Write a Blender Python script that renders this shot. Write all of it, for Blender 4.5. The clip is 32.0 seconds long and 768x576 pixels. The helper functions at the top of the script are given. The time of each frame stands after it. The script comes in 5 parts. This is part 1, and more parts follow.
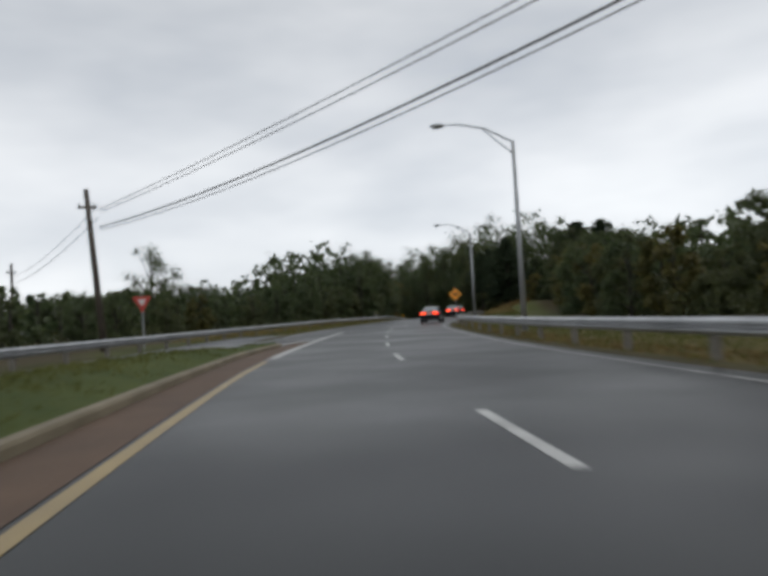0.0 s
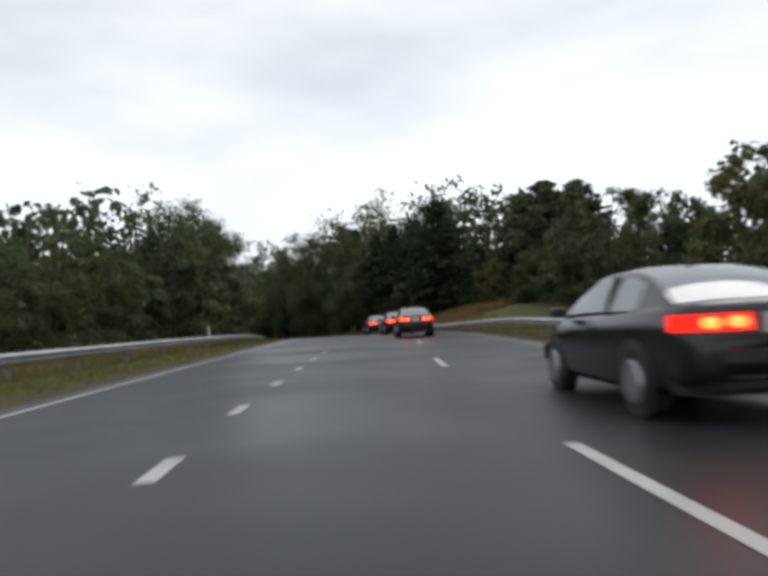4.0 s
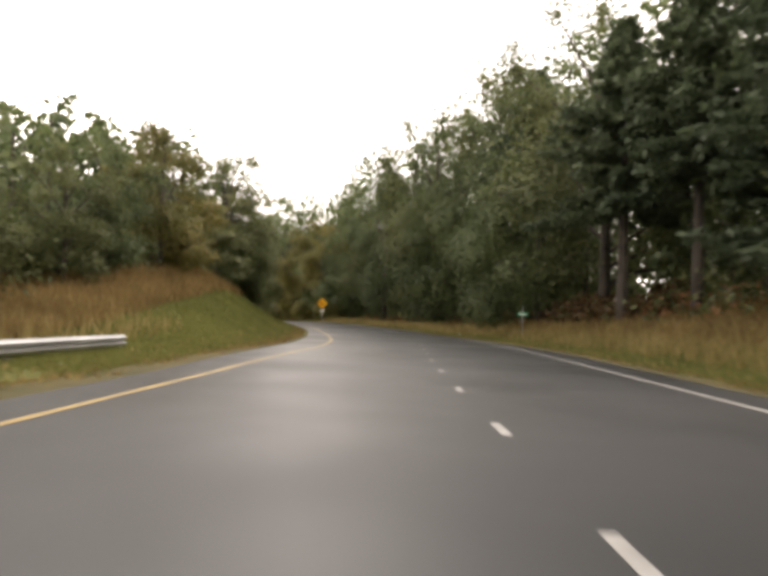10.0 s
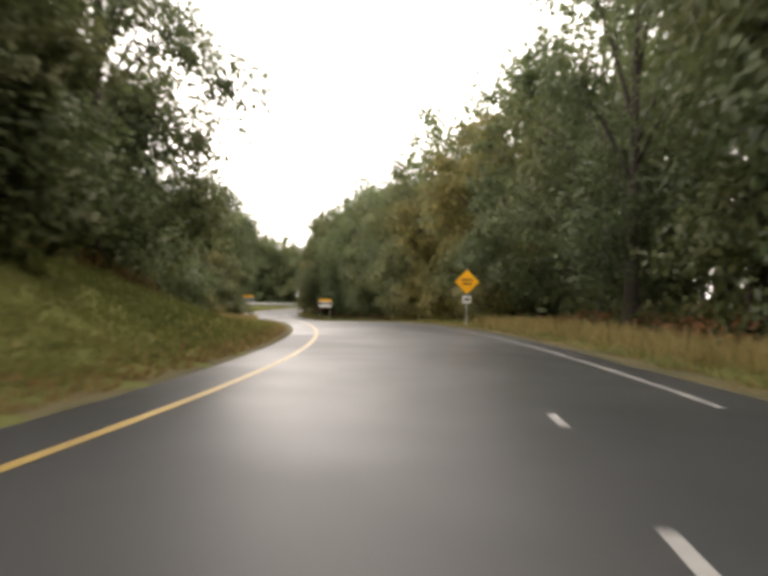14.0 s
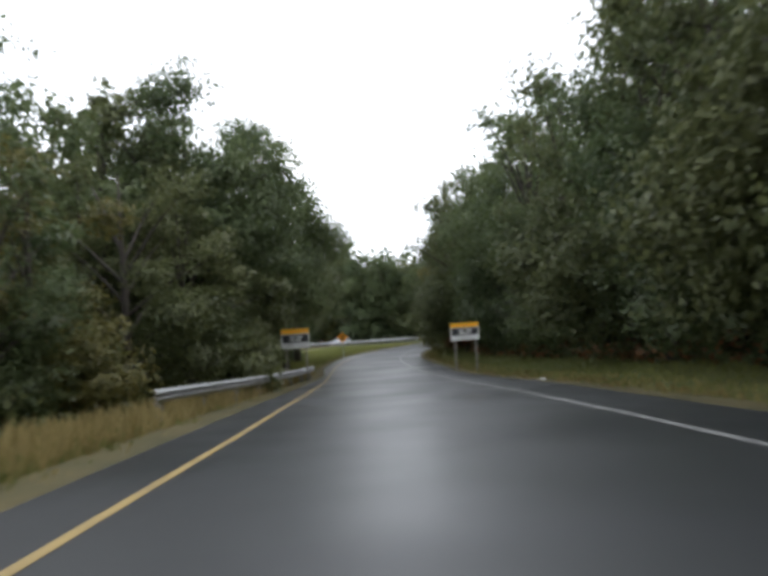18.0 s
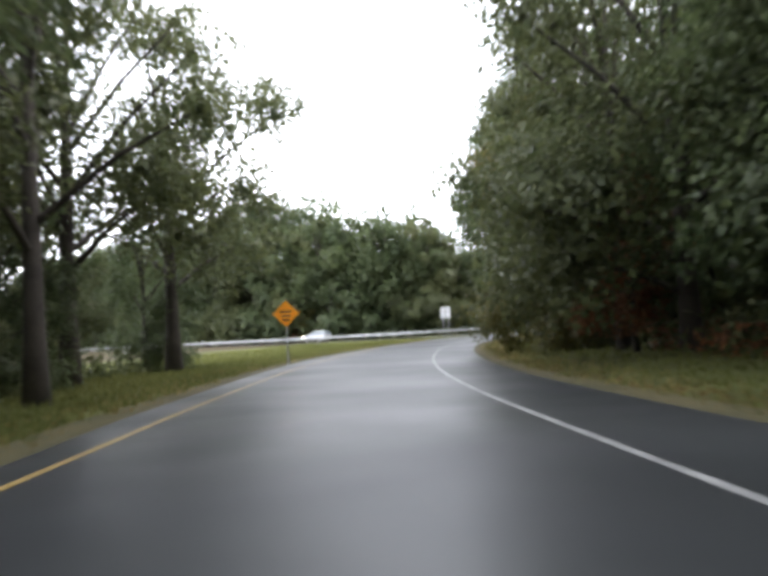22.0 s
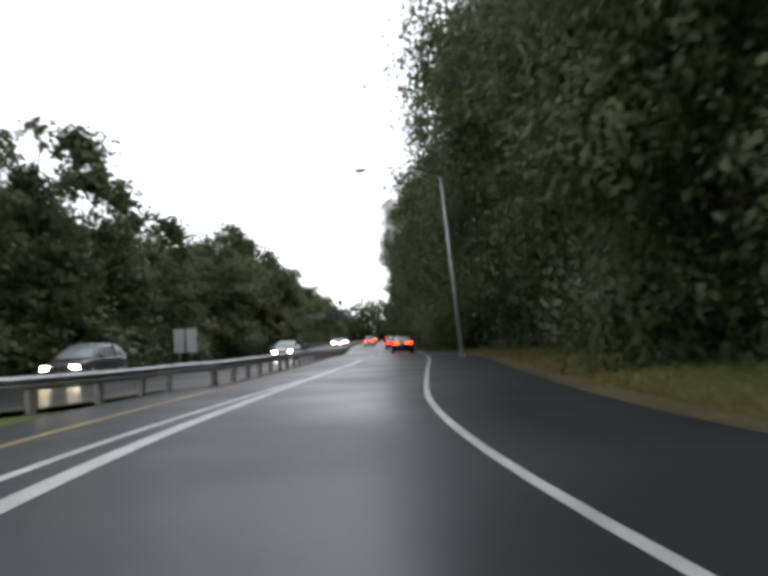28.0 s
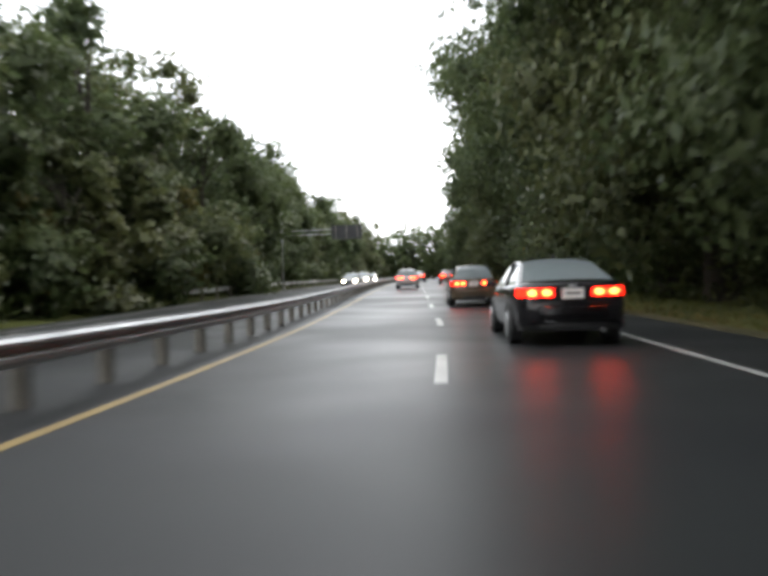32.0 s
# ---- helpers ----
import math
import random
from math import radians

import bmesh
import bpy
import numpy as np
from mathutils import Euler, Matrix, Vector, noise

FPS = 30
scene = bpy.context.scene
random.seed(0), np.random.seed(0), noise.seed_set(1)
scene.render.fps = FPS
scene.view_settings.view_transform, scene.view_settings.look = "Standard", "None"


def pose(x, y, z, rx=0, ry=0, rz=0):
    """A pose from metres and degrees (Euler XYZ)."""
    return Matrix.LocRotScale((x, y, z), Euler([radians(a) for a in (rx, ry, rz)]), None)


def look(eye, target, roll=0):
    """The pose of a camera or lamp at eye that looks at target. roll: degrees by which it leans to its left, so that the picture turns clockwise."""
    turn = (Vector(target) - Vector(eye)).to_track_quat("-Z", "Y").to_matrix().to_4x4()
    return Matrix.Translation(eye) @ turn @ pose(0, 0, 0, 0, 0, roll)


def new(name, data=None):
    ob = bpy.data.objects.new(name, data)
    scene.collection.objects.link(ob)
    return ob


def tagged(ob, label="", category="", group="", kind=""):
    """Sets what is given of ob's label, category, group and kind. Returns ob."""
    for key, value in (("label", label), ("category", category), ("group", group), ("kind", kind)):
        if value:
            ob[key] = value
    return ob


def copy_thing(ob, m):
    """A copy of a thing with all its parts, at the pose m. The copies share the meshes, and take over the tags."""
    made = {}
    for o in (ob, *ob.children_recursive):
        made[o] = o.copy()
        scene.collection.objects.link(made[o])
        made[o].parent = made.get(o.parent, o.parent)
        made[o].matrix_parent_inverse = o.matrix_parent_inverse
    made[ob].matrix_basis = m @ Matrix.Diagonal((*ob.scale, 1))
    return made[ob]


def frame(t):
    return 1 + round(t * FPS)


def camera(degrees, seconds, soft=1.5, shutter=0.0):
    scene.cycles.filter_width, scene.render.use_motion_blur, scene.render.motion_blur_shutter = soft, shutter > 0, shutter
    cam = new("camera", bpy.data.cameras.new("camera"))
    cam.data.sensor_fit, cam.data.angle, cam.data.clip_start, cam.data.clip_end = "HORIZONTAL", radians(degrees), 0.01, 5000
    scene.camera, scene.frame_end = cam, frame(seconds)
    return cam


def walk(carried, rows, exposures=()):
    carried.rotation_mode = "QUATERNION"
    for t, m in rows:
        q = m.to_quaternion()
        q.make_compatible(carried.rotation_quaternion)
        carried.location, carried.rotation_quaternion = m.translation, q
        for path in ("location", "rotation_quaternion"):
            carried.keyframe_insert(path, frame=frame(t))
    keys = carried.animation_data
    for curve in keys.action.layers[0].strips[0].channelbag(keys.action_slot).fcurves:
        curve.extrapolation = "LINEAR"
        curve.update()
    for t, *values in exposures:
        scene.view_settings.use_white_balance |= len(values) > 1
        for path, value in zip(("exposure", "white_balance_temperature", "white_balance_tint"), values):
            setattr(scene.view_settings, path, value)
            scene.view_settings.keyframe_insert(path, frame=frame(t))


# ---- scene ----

# ---- the driven line: heading in degrees each second of driving, speed and grade each two seconds ----
HEADINGS = (40.11, 37.74, 33.56, 33.11, 25.99, 21.76, 20.98, 22.31, 26.6, 28.93, 31.8, 32.26, 30.14, 38.94, 41.51, 48.65, 55.59, 59.32,
            60.03, 59.65, 59.88, 59.1, 60.69, 60.7, 56.8, 51.81, 47.25, 40.35, 30.73, 18.32, 17.68, 22.09, 20.28, 21.81, 21.26, 20.73,
            20.2, 19.66, 19.11, 18.54, 17.98, 17.4, 16.83, 16.26, 15.68)
SPEEDS = (15.29, 15.18, 14.09, 11.55, 10.76, 11.64, 13.08, 13.61, 11.67, 10.81, 11.42, 12.68, 12.22, 12.34, 13.17, 16.09, 18.6, 17.65,
          17.18, 16.83, 16.57, 16.4, 16.32)
GRADES = (0.0015, 0.0007, 0.0063, 0.0104, -0.0069, -0.0162, -0.032, -0.0135, -0.0143, -0.0385, -0.046, -0.0241, -0.0007, 0.0008,
          -0.0008, 0.0042, -0.0083, 0.0134, 0.0095, 0.0066, 0.0048, 0.0037, 0.0032)
EYE_HEIGHT = 1.08

TAU = np.arange(0, 44.01, 0.1)
head = np.interp(TAU, np.arange(45), np.radians(HEADINGS))
kernel = np.hanning(13)[1:-1]
head = np.convolve(np.pad(head, 5, mode="edge"), kernel / kernel.sum(), "valid")
stride = np.interp(TAU, np.arange(0, 45, 2), SPEEDS) * 0.1
rise = np.interp(TAU, np.arange(0, 45, 2), GRADES)
LINE_X = np.r_[0, np.cumsum((-np.sin(head) * stride)[:-1])]
LINE_Y = np.r_[0, np.cumsum((np.cos(head) * stride)[:-1])]
LINE_Z = np.r_[0, np.cumsum((rise * stride)[:-1])]
# the line goes on straight for 90 m behind its start
back = np.arange(-9, 0) * 10.0
LINE_X = np.r_[-np.sin(head[0]) * back, LINE_X]
LINE_Y = np.r_[np.cos(head[0]) * back, LINE_Y]
LINE_Z = np.r_[0 * back, LINE_Z]
TAU = np.r_[back / 15.3, TAU]
head = np.r_[0 * back + head[0], head]


def on_line(tau, d=0.0, h=0.0):
    """The place at the station tau of the driven line, d metres to its right and h above the road."""
    x, y, z, a = (np.interp(tau, TAU, c) for c in (LINE_X, LINE_Y, LINE_Z, head))
    return Vector((x + math.cos(a) * d, y + math.sin(a) * d, z + h))


def bearing(tau):
    """The heading in degrees, to the left of +y."""
    return math.degrees(np.interp(tau, TAU, head))


# camera: seconds, turn to the left of the car's heading, tilt up and lean, in degrees
AIM = [(0.0, -5.94, 2.18, -3.31), (0.5, -5.54, 3.19, -3.55), (1.0, -6.98, 1.86, -2.52), (1.5, -4.59, 2.03, -3.43), (2.0, -4.4, 1.9, -1.19),
       (2.5, -6.24, 1.54, -1.95), (3.0, -7.91, 1.6, -4.18), (3.5, -7.9, 2.95, -3.62), (5.5, 3.44, 1.95, -1.81), (6.0, 0.72, 1.1, -6.66),
       (7.0, -0.58, 3.56, -1.52), (8.0, 0.43, 0.41, -0.69), (9.0, 0.72, -1.14, -1.23), (9.5, 0.16, 0.2, -0.66), (10.0, 1.15, 0.91, 1.37),
       (11.0, 2.12, 0.32, 1.55), (12.0, 3.18, 4.51, -2.84), (13.0, 5.35, 0.87, 3.44), (14.0, 6.38, 0.28, 1.1), (14.5, 5.42, 0.36, 0.3),
       (17.0, 1.05, 3.63, -1.78), (17.5, -1.08, 3.17, -2.48), (18.0, -1.05, 2.99, -4.06), (18.5, -3.1, 2.95, -1.67), (19.0, -2.6, 2.97, 0.21),
       (19.5, -0.55, 2.79, -2.01), (20.0, -2.42, 1.79, -2.69), (20.5, -1.68, 1.73, -4.05), (21.0, 0.89, 2.58, 0.18), (22.0, -2.14, 3.14, -3.35),
       (22.5, -2.32, 3.16, -4.84), (23.0, -5.81, 3.56, -5.38), (23.5, -5.18, 2.85, -6.55), (24.0, -8.2, 2.91, -6.86), (25.0, -9.95, 4.26, -7.61),
       (25.5, -10.22, 2.64, -7.34), (27.5, -11.8, 3.62, -6.96), (28.0, -10.15, 4.18, -2.94), (28.5, -7.81, 3.19, -3.73), (29.0, -6.04, 4.29, -3.03),
       (29.5, -5.19, 3.47, -4.02), (30.0, 1.1, 4.38, -0.36), (30.5, 1.13, 3.62, -0.04), (31.0, 0.87, 0.54, 0.29), (31.5, 3.91, -0.39, -1.0),
       (32.0, 3.77, -0.58, -1.82)]


def view(t):
    turn, tilt, lean = (np.interp(t, [a[0] for a in AIM], [a[k] for a in AIM]) for k in (1, 2, 3))
    yaw, tilt = radians(bearing(t) + turn), radians(tilt)
    eye = on_line(t, 0, EYE_HEIGHT)
    ahead = Vector((-math.sin(yaw) * math.cos(tilt), math.cos(yaw) * math.cos(tilt), math.sin(tilt)))
    return look(eye, eye + 20 * ahead, lean)


cam = camera(55.65, 32.0, soft=4.2, shutter=0.5)
walk(cam, [(0.5 * k, view(0.5 * k)) for k in range(65)],
     exposures=[(0, -0.66, 6500, 10), (3.5, -0.36, 6500, 10), (5.5, 0.3, 6500, 10), (8, 0.4, 6800, 12), (9, 1.35, 8000, 18), (11, 1.6, 8100, 18), (12, 1.7, 8100, 18), (13, 1.75, 8000, 17), (14.5, 1.85, 7900, 17), (17, 1.0, 6400, 11), (18, 1.0, 6400, 11),
                (19, 1.45, 6400, 11), (20, 1.75, 6400, 12), (21, 2.1, 6400, 13), (22, 1.9, 6400, 14), (23, 1.75, 6400, 14), (24, 1.25, 6300, 12), (25, 1.1, 6300, 12), (28, 0.6, 6500, 11), (29, 1.0, 6600, 11), (31, 1.0, 6700, 10), (32, 1.3, 6700, 10)])

# ---- sky and light: a bright, wet, overcast day ----
world = bpy.data.worlds.new("overcast_sky")
scene.world = world
world.use_nodes = True
wn, wl = world.node_tree.nodes, world.node_tree.links
wn.clear()
w_out, w_bg = wn.new("ShaderNodeOutputWorld"), wn.new("ShaderNodeBackground")
w_sky = wn.new("ShaderNodeTexSky")
w_sky.sky_type, w_sky.sun_disc, w_sky.sun_elevation, w_sky.sun_rotation = "NISHITA", False, radians(32), radians(200)
w_dim = wn.new("ShaderNodeVectorMath")
w_dim.operation = "SCALE"
w_dim.inputs["Scale"].default_value = 0.10
w_coord, w_map, w_noise, w_ramp, w_mix = (wn.new("ShaderNode" + n) for n in ("TexCoord", "Mapping", "TexNoise", "ValToRGB", "MixRGB"))
w_map.inputs["Scale"].default_value = (1.6, 1.6, 4.5)
w_noise.inputs["Scale"].default_value, w_noise.inputs["Detail"].default_value, w_noise.inputs["Roughness"].default_value = 1.3, 4.0, 0.5
w_ramp.color_ramp.elements[0].position, w_ramp.color_ramp.elements[0].color = 0.3, (0.90, 0.96, 1.04, 1)
w_ramp.color_ramp.elements[1].position, w_ramp.color_ramp.elements[1].color = 0.72, (1.5, 1.53, 1.56, 1)
w_mix.inputs["Fac"].default_value = 0.88
wl.new(w_sky.outputs["Color"], w_dim.inputs[0])
wl.new(w_coord.outputs["Generated"], w_map.inputs["Vector"])
wl.new(w_map.outputs["Vector"], w_noise.inputs["Vector"])
wl.new(w_noise.outputs["Fac"], w_ramp.inputs["Fac"])
wl.new(w_dim.outputs["Vector"], w_mix.inputs["Color1"])
wl.new(w_ramp.outputs["Color"], w_mix.inputs["Color2"])
# the cloud is thinner and brighter towards the horizon
w_part, w_fade, w_scale = wn.new("ShaderNodeSeparateXYZ"), wn.new("ShaderNodeMapRange"), wn.new("ShaderNodeVectorMath")
w_scale.operation = "SCALE"
w_fade.inputs["From Min"].default_value, w_fade.inputs["From Max"].default_value = 0.0, 0.6
w_fade.inputs["To Min"].default_value, w_fade.inputs["To Max"].default_value = 1.26, 0.80
wl.new(w_coord.outputs["Generated"], w_part.inputs["Vector"])
wl.new(w_part.outputs["Z"], w_fade.inputs["Value"])
wl.new(w_mix.outputs["Color"], w_scale.inputs[0])
wl.new(w_fade.outputs["Result"], w_scale.inputs["Scale"])
wl.new(w_scale.outputs["Vector"], w_bg.inputs["Color"])
wl.new(w_bg.outputs["Background"], w_out.inputs["Surface"])
w_bg.inputs["Strength"].default_value = 1.0
sun = new("sun", bpy.data.lights.new("sun", "SUN"))
sun.data.energy, sun.data.angle, sun.data.color = 0.6, radians(25), (1.0, 0.97, 0.92)
sun.matrix_world = look((0, 0, 60), (-20, -55, 0))

# ---- materials ----
def material(name, base, other=None, rough=0.8, scale=3.0, fine=40.0, metal=0.0, bump=0.0, per="", glow=0.0, leaf=False, spread=0.5):
    """A node material: two colours mixed by noise at two scales (in metres), with roughness variation and relief."""
    m = bpy.data.materials.new(name)
    m.use_nodes = True
    n, k = m.node_tree.nodes, m.node_tree.links
    n.clear()
    out, bsdf = n.new("ShaderNodeOutputMaterial"), n.new("ShaderNodeBsdfPrincipled")
    bsdf.inputs["Roughness"].default_value, bsdf.inputs["Metallic"].default_value = rough, metal
    geo, big, small, add, ramp = (n.new("ShaderNode" + t) for t in ("NewGeometry", "TexNoise", "TexNoise", "Math", "ValToRGB"))
    big.inputs["Scale"].default_value, small.inputs["Scale"].default_value = 1.0 / scale, fine / 4
    big.inputs["Detail"].default_value, small.inputs["Detail"].default_value = 5.0, 3.0
    k.new(geo.outputs["Position"], big.inputs["Vector"]), k.new(geo.outputs["Position"], small.inputs["Vector"])
    add.operation = "MULTIPLY_ADD"
    add.inputs[1].default_value = 0.35
    k.new(small.outputs["Fac"], add.inputs[0]), k.new(big.outputs["Fac"], add.inputs[2])
    value = add.outputs[0]
    if per:
        mixin = n.new("ShaderNodeMath")
        mixin.operation = "MULTIPLY_ADD"
        mixin.inputs[1].default_value = 0.3 if leaf else 0.55
        if per == "island":
            k.new(geo.outputs["Random Per Island"], mixin.inputs[0])
        else:
            info = n.new("ShaderNodeObjectInfo")
            k.new(info.outputs["Random"], mixin.inputs[0])
        k.new(value, mixin.inputs[2])
        shift = n.new("ShaderNodeMath")
        shift.operation = "SUBTRACT"
        shift.inputs[1].default_value = 0.15 if leaf else 0.27
        k.new(mixin.outputs[0], shift.inputs[0])
        value = shift.outputs[0]
    ramp.color_ramp.elements[0].position, ramp.color_ramp.elements[1].position = 0.68 - spread * 0.5, 0.68 + spread * 0.5
    ramp.color_ramp.elements[0].color, ramp.color_ramp.elements[1].color = (*base, 1), (*(other or base), 1)
    k.new(value, ramp.inputs["Fac"])
    k.new(ramp.outputs["Color"], bsdf.inputs["Base Color"])
    if bump:
        b = n.new("ShaderNodeBump")
        b.inputs["Strength"].default_value, b.inputs["Distance"].default_value = bump, 0.02
        k.new(small.outputs["Fac"], b.inputs["Height"])
        k.new(b.outputs["Normal"], bsdf.inputs["Normal"])
    if glow:
        bsdf.inputs["Emission Color"].default_value = (*base, 1)
        bsdf.inputs["Emission Strength"].default_value = glow
    if leaf:
        bsdf.inputs["Specular IOR Level"].default_value = 0.3
        thin, blend = n.new("ShaderNodeBsdfTranslucent"), n.new("ShaderNodeMixShader")
        blend.inputs["Fac"].default_value = 0.45
        k.new(ramp.outputs["Color"], thin.inputs["Color"])
        k.new(bsdf.outputs["BSDF"], blend.inputs[1]), k.new(thin.outputs["BSDF"], blend.inputs[2])
        k.new(blend.outputs[0], out.inputs["Surface"])
    else:
        k.new(bsdf.outputs["BSDF"], out.inputs["Surface"])
    return m


def wet_asphalt():
    """Wet tarmac: dark grain with greyer patches, a thin water film that shines more where it lies deeper."""
    m = material("wet_asphalt", (0.020, 0.022, 0.024), (0.040, 0.042, 0.043), rough=0.4, scale=7.0, fine=160.0, bump=0.10)
    n, k = m.node_tree.nodes, m.node_tree.links
    bsdf = n["Principled BSDF"]
    bsdf.inputs["IOR"].default_value = 1.33
    bsdf.inputs["Specular IOR Level"].default_value = 0.30
    geo, wet, ramp = n.new("ShaderNodeNewGeometry"), n.new("ShaderNodeTexNoise"), n.new("ShaderNodeMapRange")
    wet.inputs["Scale"].default_value, wet.inputs["Detail"].default_value = 0.22, 2.5
    k.new(geo.outputs["Position"], wet.inputs["Vector"])
    k.new(wet.outputs["Fac"], ramp.inputs["Value"])
    ramp.inputs["From Min"].default_value, ramp.inputs["From Max"].default_value = 0.35, 0.65
    ramp.inputs["To Min"].default_value, ramp.inputs["To Max"].default_value = 0.32, 0.46
    k.new(ramp.outputs["Result"], bsdf.inputs["Roughness"])
    return m


ASPHALT = wet_asphalt()
WHITE_PAINT = material("white_road_paint", (0.30, 0.30, 0.29), (0.54, 0.54, 0.52), rough=0.45, scale=0.8, fine=60, bump=0.1)
WORN_PAINT = material("worn_white_road_paint", (0.13, 0.13, 0.128), (0.34, 0.34, 0.33), rough=0.45, scale=0.5, fine=60, bump=0.1)
YELLOW_PAINT = material("yellow_road_paint", (0.21, 0.145, 0.045), (0.36, 0.25, 0.075), rough=0.45, scale=0.8, fine=60, bump=0.1)


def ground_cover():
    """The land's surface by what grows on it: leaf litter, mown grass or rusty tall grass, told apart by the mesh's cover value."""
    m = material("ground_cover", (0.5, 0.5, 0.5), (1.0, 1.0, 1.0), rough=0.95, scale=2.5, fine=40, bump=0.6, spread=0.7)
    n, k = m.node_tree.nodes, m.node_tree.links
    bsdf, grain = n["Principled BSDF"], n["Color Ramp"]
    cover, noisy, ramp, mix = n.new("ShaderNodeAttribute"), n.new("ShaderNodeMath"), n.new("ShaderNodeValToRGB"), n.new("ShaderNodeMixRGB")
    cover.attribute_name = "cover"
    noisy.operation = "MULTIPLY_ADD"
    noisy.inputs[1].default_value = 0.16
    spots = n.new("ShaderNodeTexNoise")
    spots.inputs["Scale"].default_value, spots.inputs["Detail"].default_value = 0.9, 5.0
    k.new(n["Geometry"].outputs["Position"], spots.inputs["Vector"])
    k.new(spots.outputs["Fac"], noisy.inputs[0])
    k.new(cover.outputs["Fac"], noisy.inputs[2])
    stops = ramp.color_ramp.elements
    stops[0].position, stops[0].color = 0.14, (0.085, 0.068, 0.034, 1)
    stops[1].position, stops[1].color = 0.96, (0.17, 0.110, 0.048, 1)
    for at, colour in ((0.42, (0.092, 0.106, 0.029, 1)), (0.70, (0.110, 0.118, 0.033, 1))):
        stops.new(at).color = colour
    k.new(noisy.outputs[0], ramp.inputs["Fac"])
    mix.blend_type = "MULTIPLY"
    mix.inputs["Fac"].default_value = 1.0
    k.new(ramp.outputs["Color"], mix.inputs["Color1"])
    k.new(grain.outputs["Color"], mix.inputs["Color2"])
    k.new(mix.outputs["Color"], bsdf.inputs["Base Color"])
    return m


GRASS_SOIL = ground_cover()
VERGE = material("leafy_verge", (0.050, 0.050, 0.024), (0.10, 0.082, 0.038), rough=0.95, scale=1.5, fine=50, bump=0.6)
BRICK_STRIP = material("red_brown_paving", (0.072, 0.042, 0.024), (0.130, 0.075, 0.042), rough=0.8, scale=1.2, fine=60, bump=0.3)
LAWN = material("mown_grass", (0.046, 0.066, 0.019), (0.092, 0.110, 0.032), rough=0.95, scale=1.5, fine=60, bump=0.6)
for dull in (GRASS_SOIL, VERGE, LAWN):
    dull.node_tree.nodes["Principled BSDF"].inputs["Specular IOR Level"].default_value = 0.15
KERB = material("weathered_kerb_concrete", (0.14, 0.115, 0.07), (0.25, 0.21, 0.14), rough=0.8, scale=1.0, fine=50, bump=0.3)
GRASS = material("grass_blades", (0.088, 0.108, 0.028), (0.176, 0.176, 0.055), rough=0.7, scale=5, per="island", leaf=True)
RUST_GRASS = material("rusty_tall_grass", (0.130, 0.088, 0.036), (0.26, 0.178, 0.073), rough=0.8, scale=3, per="island", leaf=True)
DRY_GRASS = material("dry_tall_grass", (0.17, 0.13, 0.045), (0.34, 0.27, 0.12), rough=0.8, scale=3, per="island", leaf=True)
BARK = material("wet_bark", (0.022, 0.018, 0.014), (0.060, 0.050, 0.040), rough=0.9, scale=0.6, fine=40, bump=0.8)
LEAVES = {"green": material("green_leaves", (0.058, 0.086, 0.038), (0.128, 0.158, 0.066), rough=0.42, scale=6, per="island", leaf=True),
          "olive": material("olive_leaves", (0.064, 0.084, 0.036), (0.140, 0.152, 0.062), rough=0.42, scale=6, per="island", leaf=True),
          "yellow": material("yellowing_leaves", (0.080, 0.090, 0.030), (0.205, 0.170, 0.050), rough=0.42, scale=5, per="island", leaf=True),
          "brown": material("brown_leaves", (0.055, 0.036, 0.018), (0.125, 0.075, 0.034), rough=0.45, scale=5, per="island", leaf=True),
          "orange": material("orange_autumn_leaves", (0.13, 0.075, 0.035), (0.34, 0.15, 0.07), rough=0.42, scale=5, per="island", leaf=True),
          "conifer": material("pine_needles", (0.040, 0.062, 0.037), (0.090, 0.118, 0.062), rough=0.65, scale=5, per="island", leaf=True)}
STEEL = material("galvanised_steel", (0.34, 0.35, 0.36), (0.55, 0.56, 0.57), rough=0.42, metal=0.85, scale=0.9, fine=30, bump=0.05)
POST = material("weathered_post", (0.13, 0.12, 0.10), (0.24, 0.22, 0.19), rough=0.85, scale=0.5, fine=40, bump=0.4)
GREY_POLE = material("grey_aluminium_pole", (0.30, 0.31, 0.32), (0.44, 0.45, 0.46), rough=0.5, metal=0.6, scale=1.0)
WOOD_POLE = material("creosoted_pole_wood", (0.05, 0.04, 0.032), (0.10, 0.08, 0.06), rough=0.9, scale=0.7, bump=0.5)
CABLE = material("black_cable", (0.02, 0.02, 0.02), (0.035, 0.035, 0.035), rough=0.6)

# ---- mesh helpers ----
def mesh_of(name, verts, faces, mat, smooth=False):
    me = bpy.data.meshes.new(name)
    me.from_pydata([tuple(v) for v in verts], [], faces)
    me.materials.append(mat)
    if smooth:
        me.polygons.foreach_set("use_smooth", [True] * len(me.polygons))
    me.update()
    return me


def thing(name, label, category, group="", kind="", place=None):
    ob = new(name)
    ob.empty_display_size = 0.2
    if place is not None:
        ob.matrix_world = place
    return tagged(ob, label, category, group, kind)


def part(name, bm, mat, parent=None, label="", smooth=False):
    """A bmesh as one mesh object, under a thing or a part."""
    me = bpy.data.meshes.new(name)
    bm.to_mesh(me)
    bm.free()
    me.materials.append(mat)
    if smooth:
        me.polygons.foreach_set("use_smooth", [True] * len(me.polygons))
    return hang(name, me, parent, label)


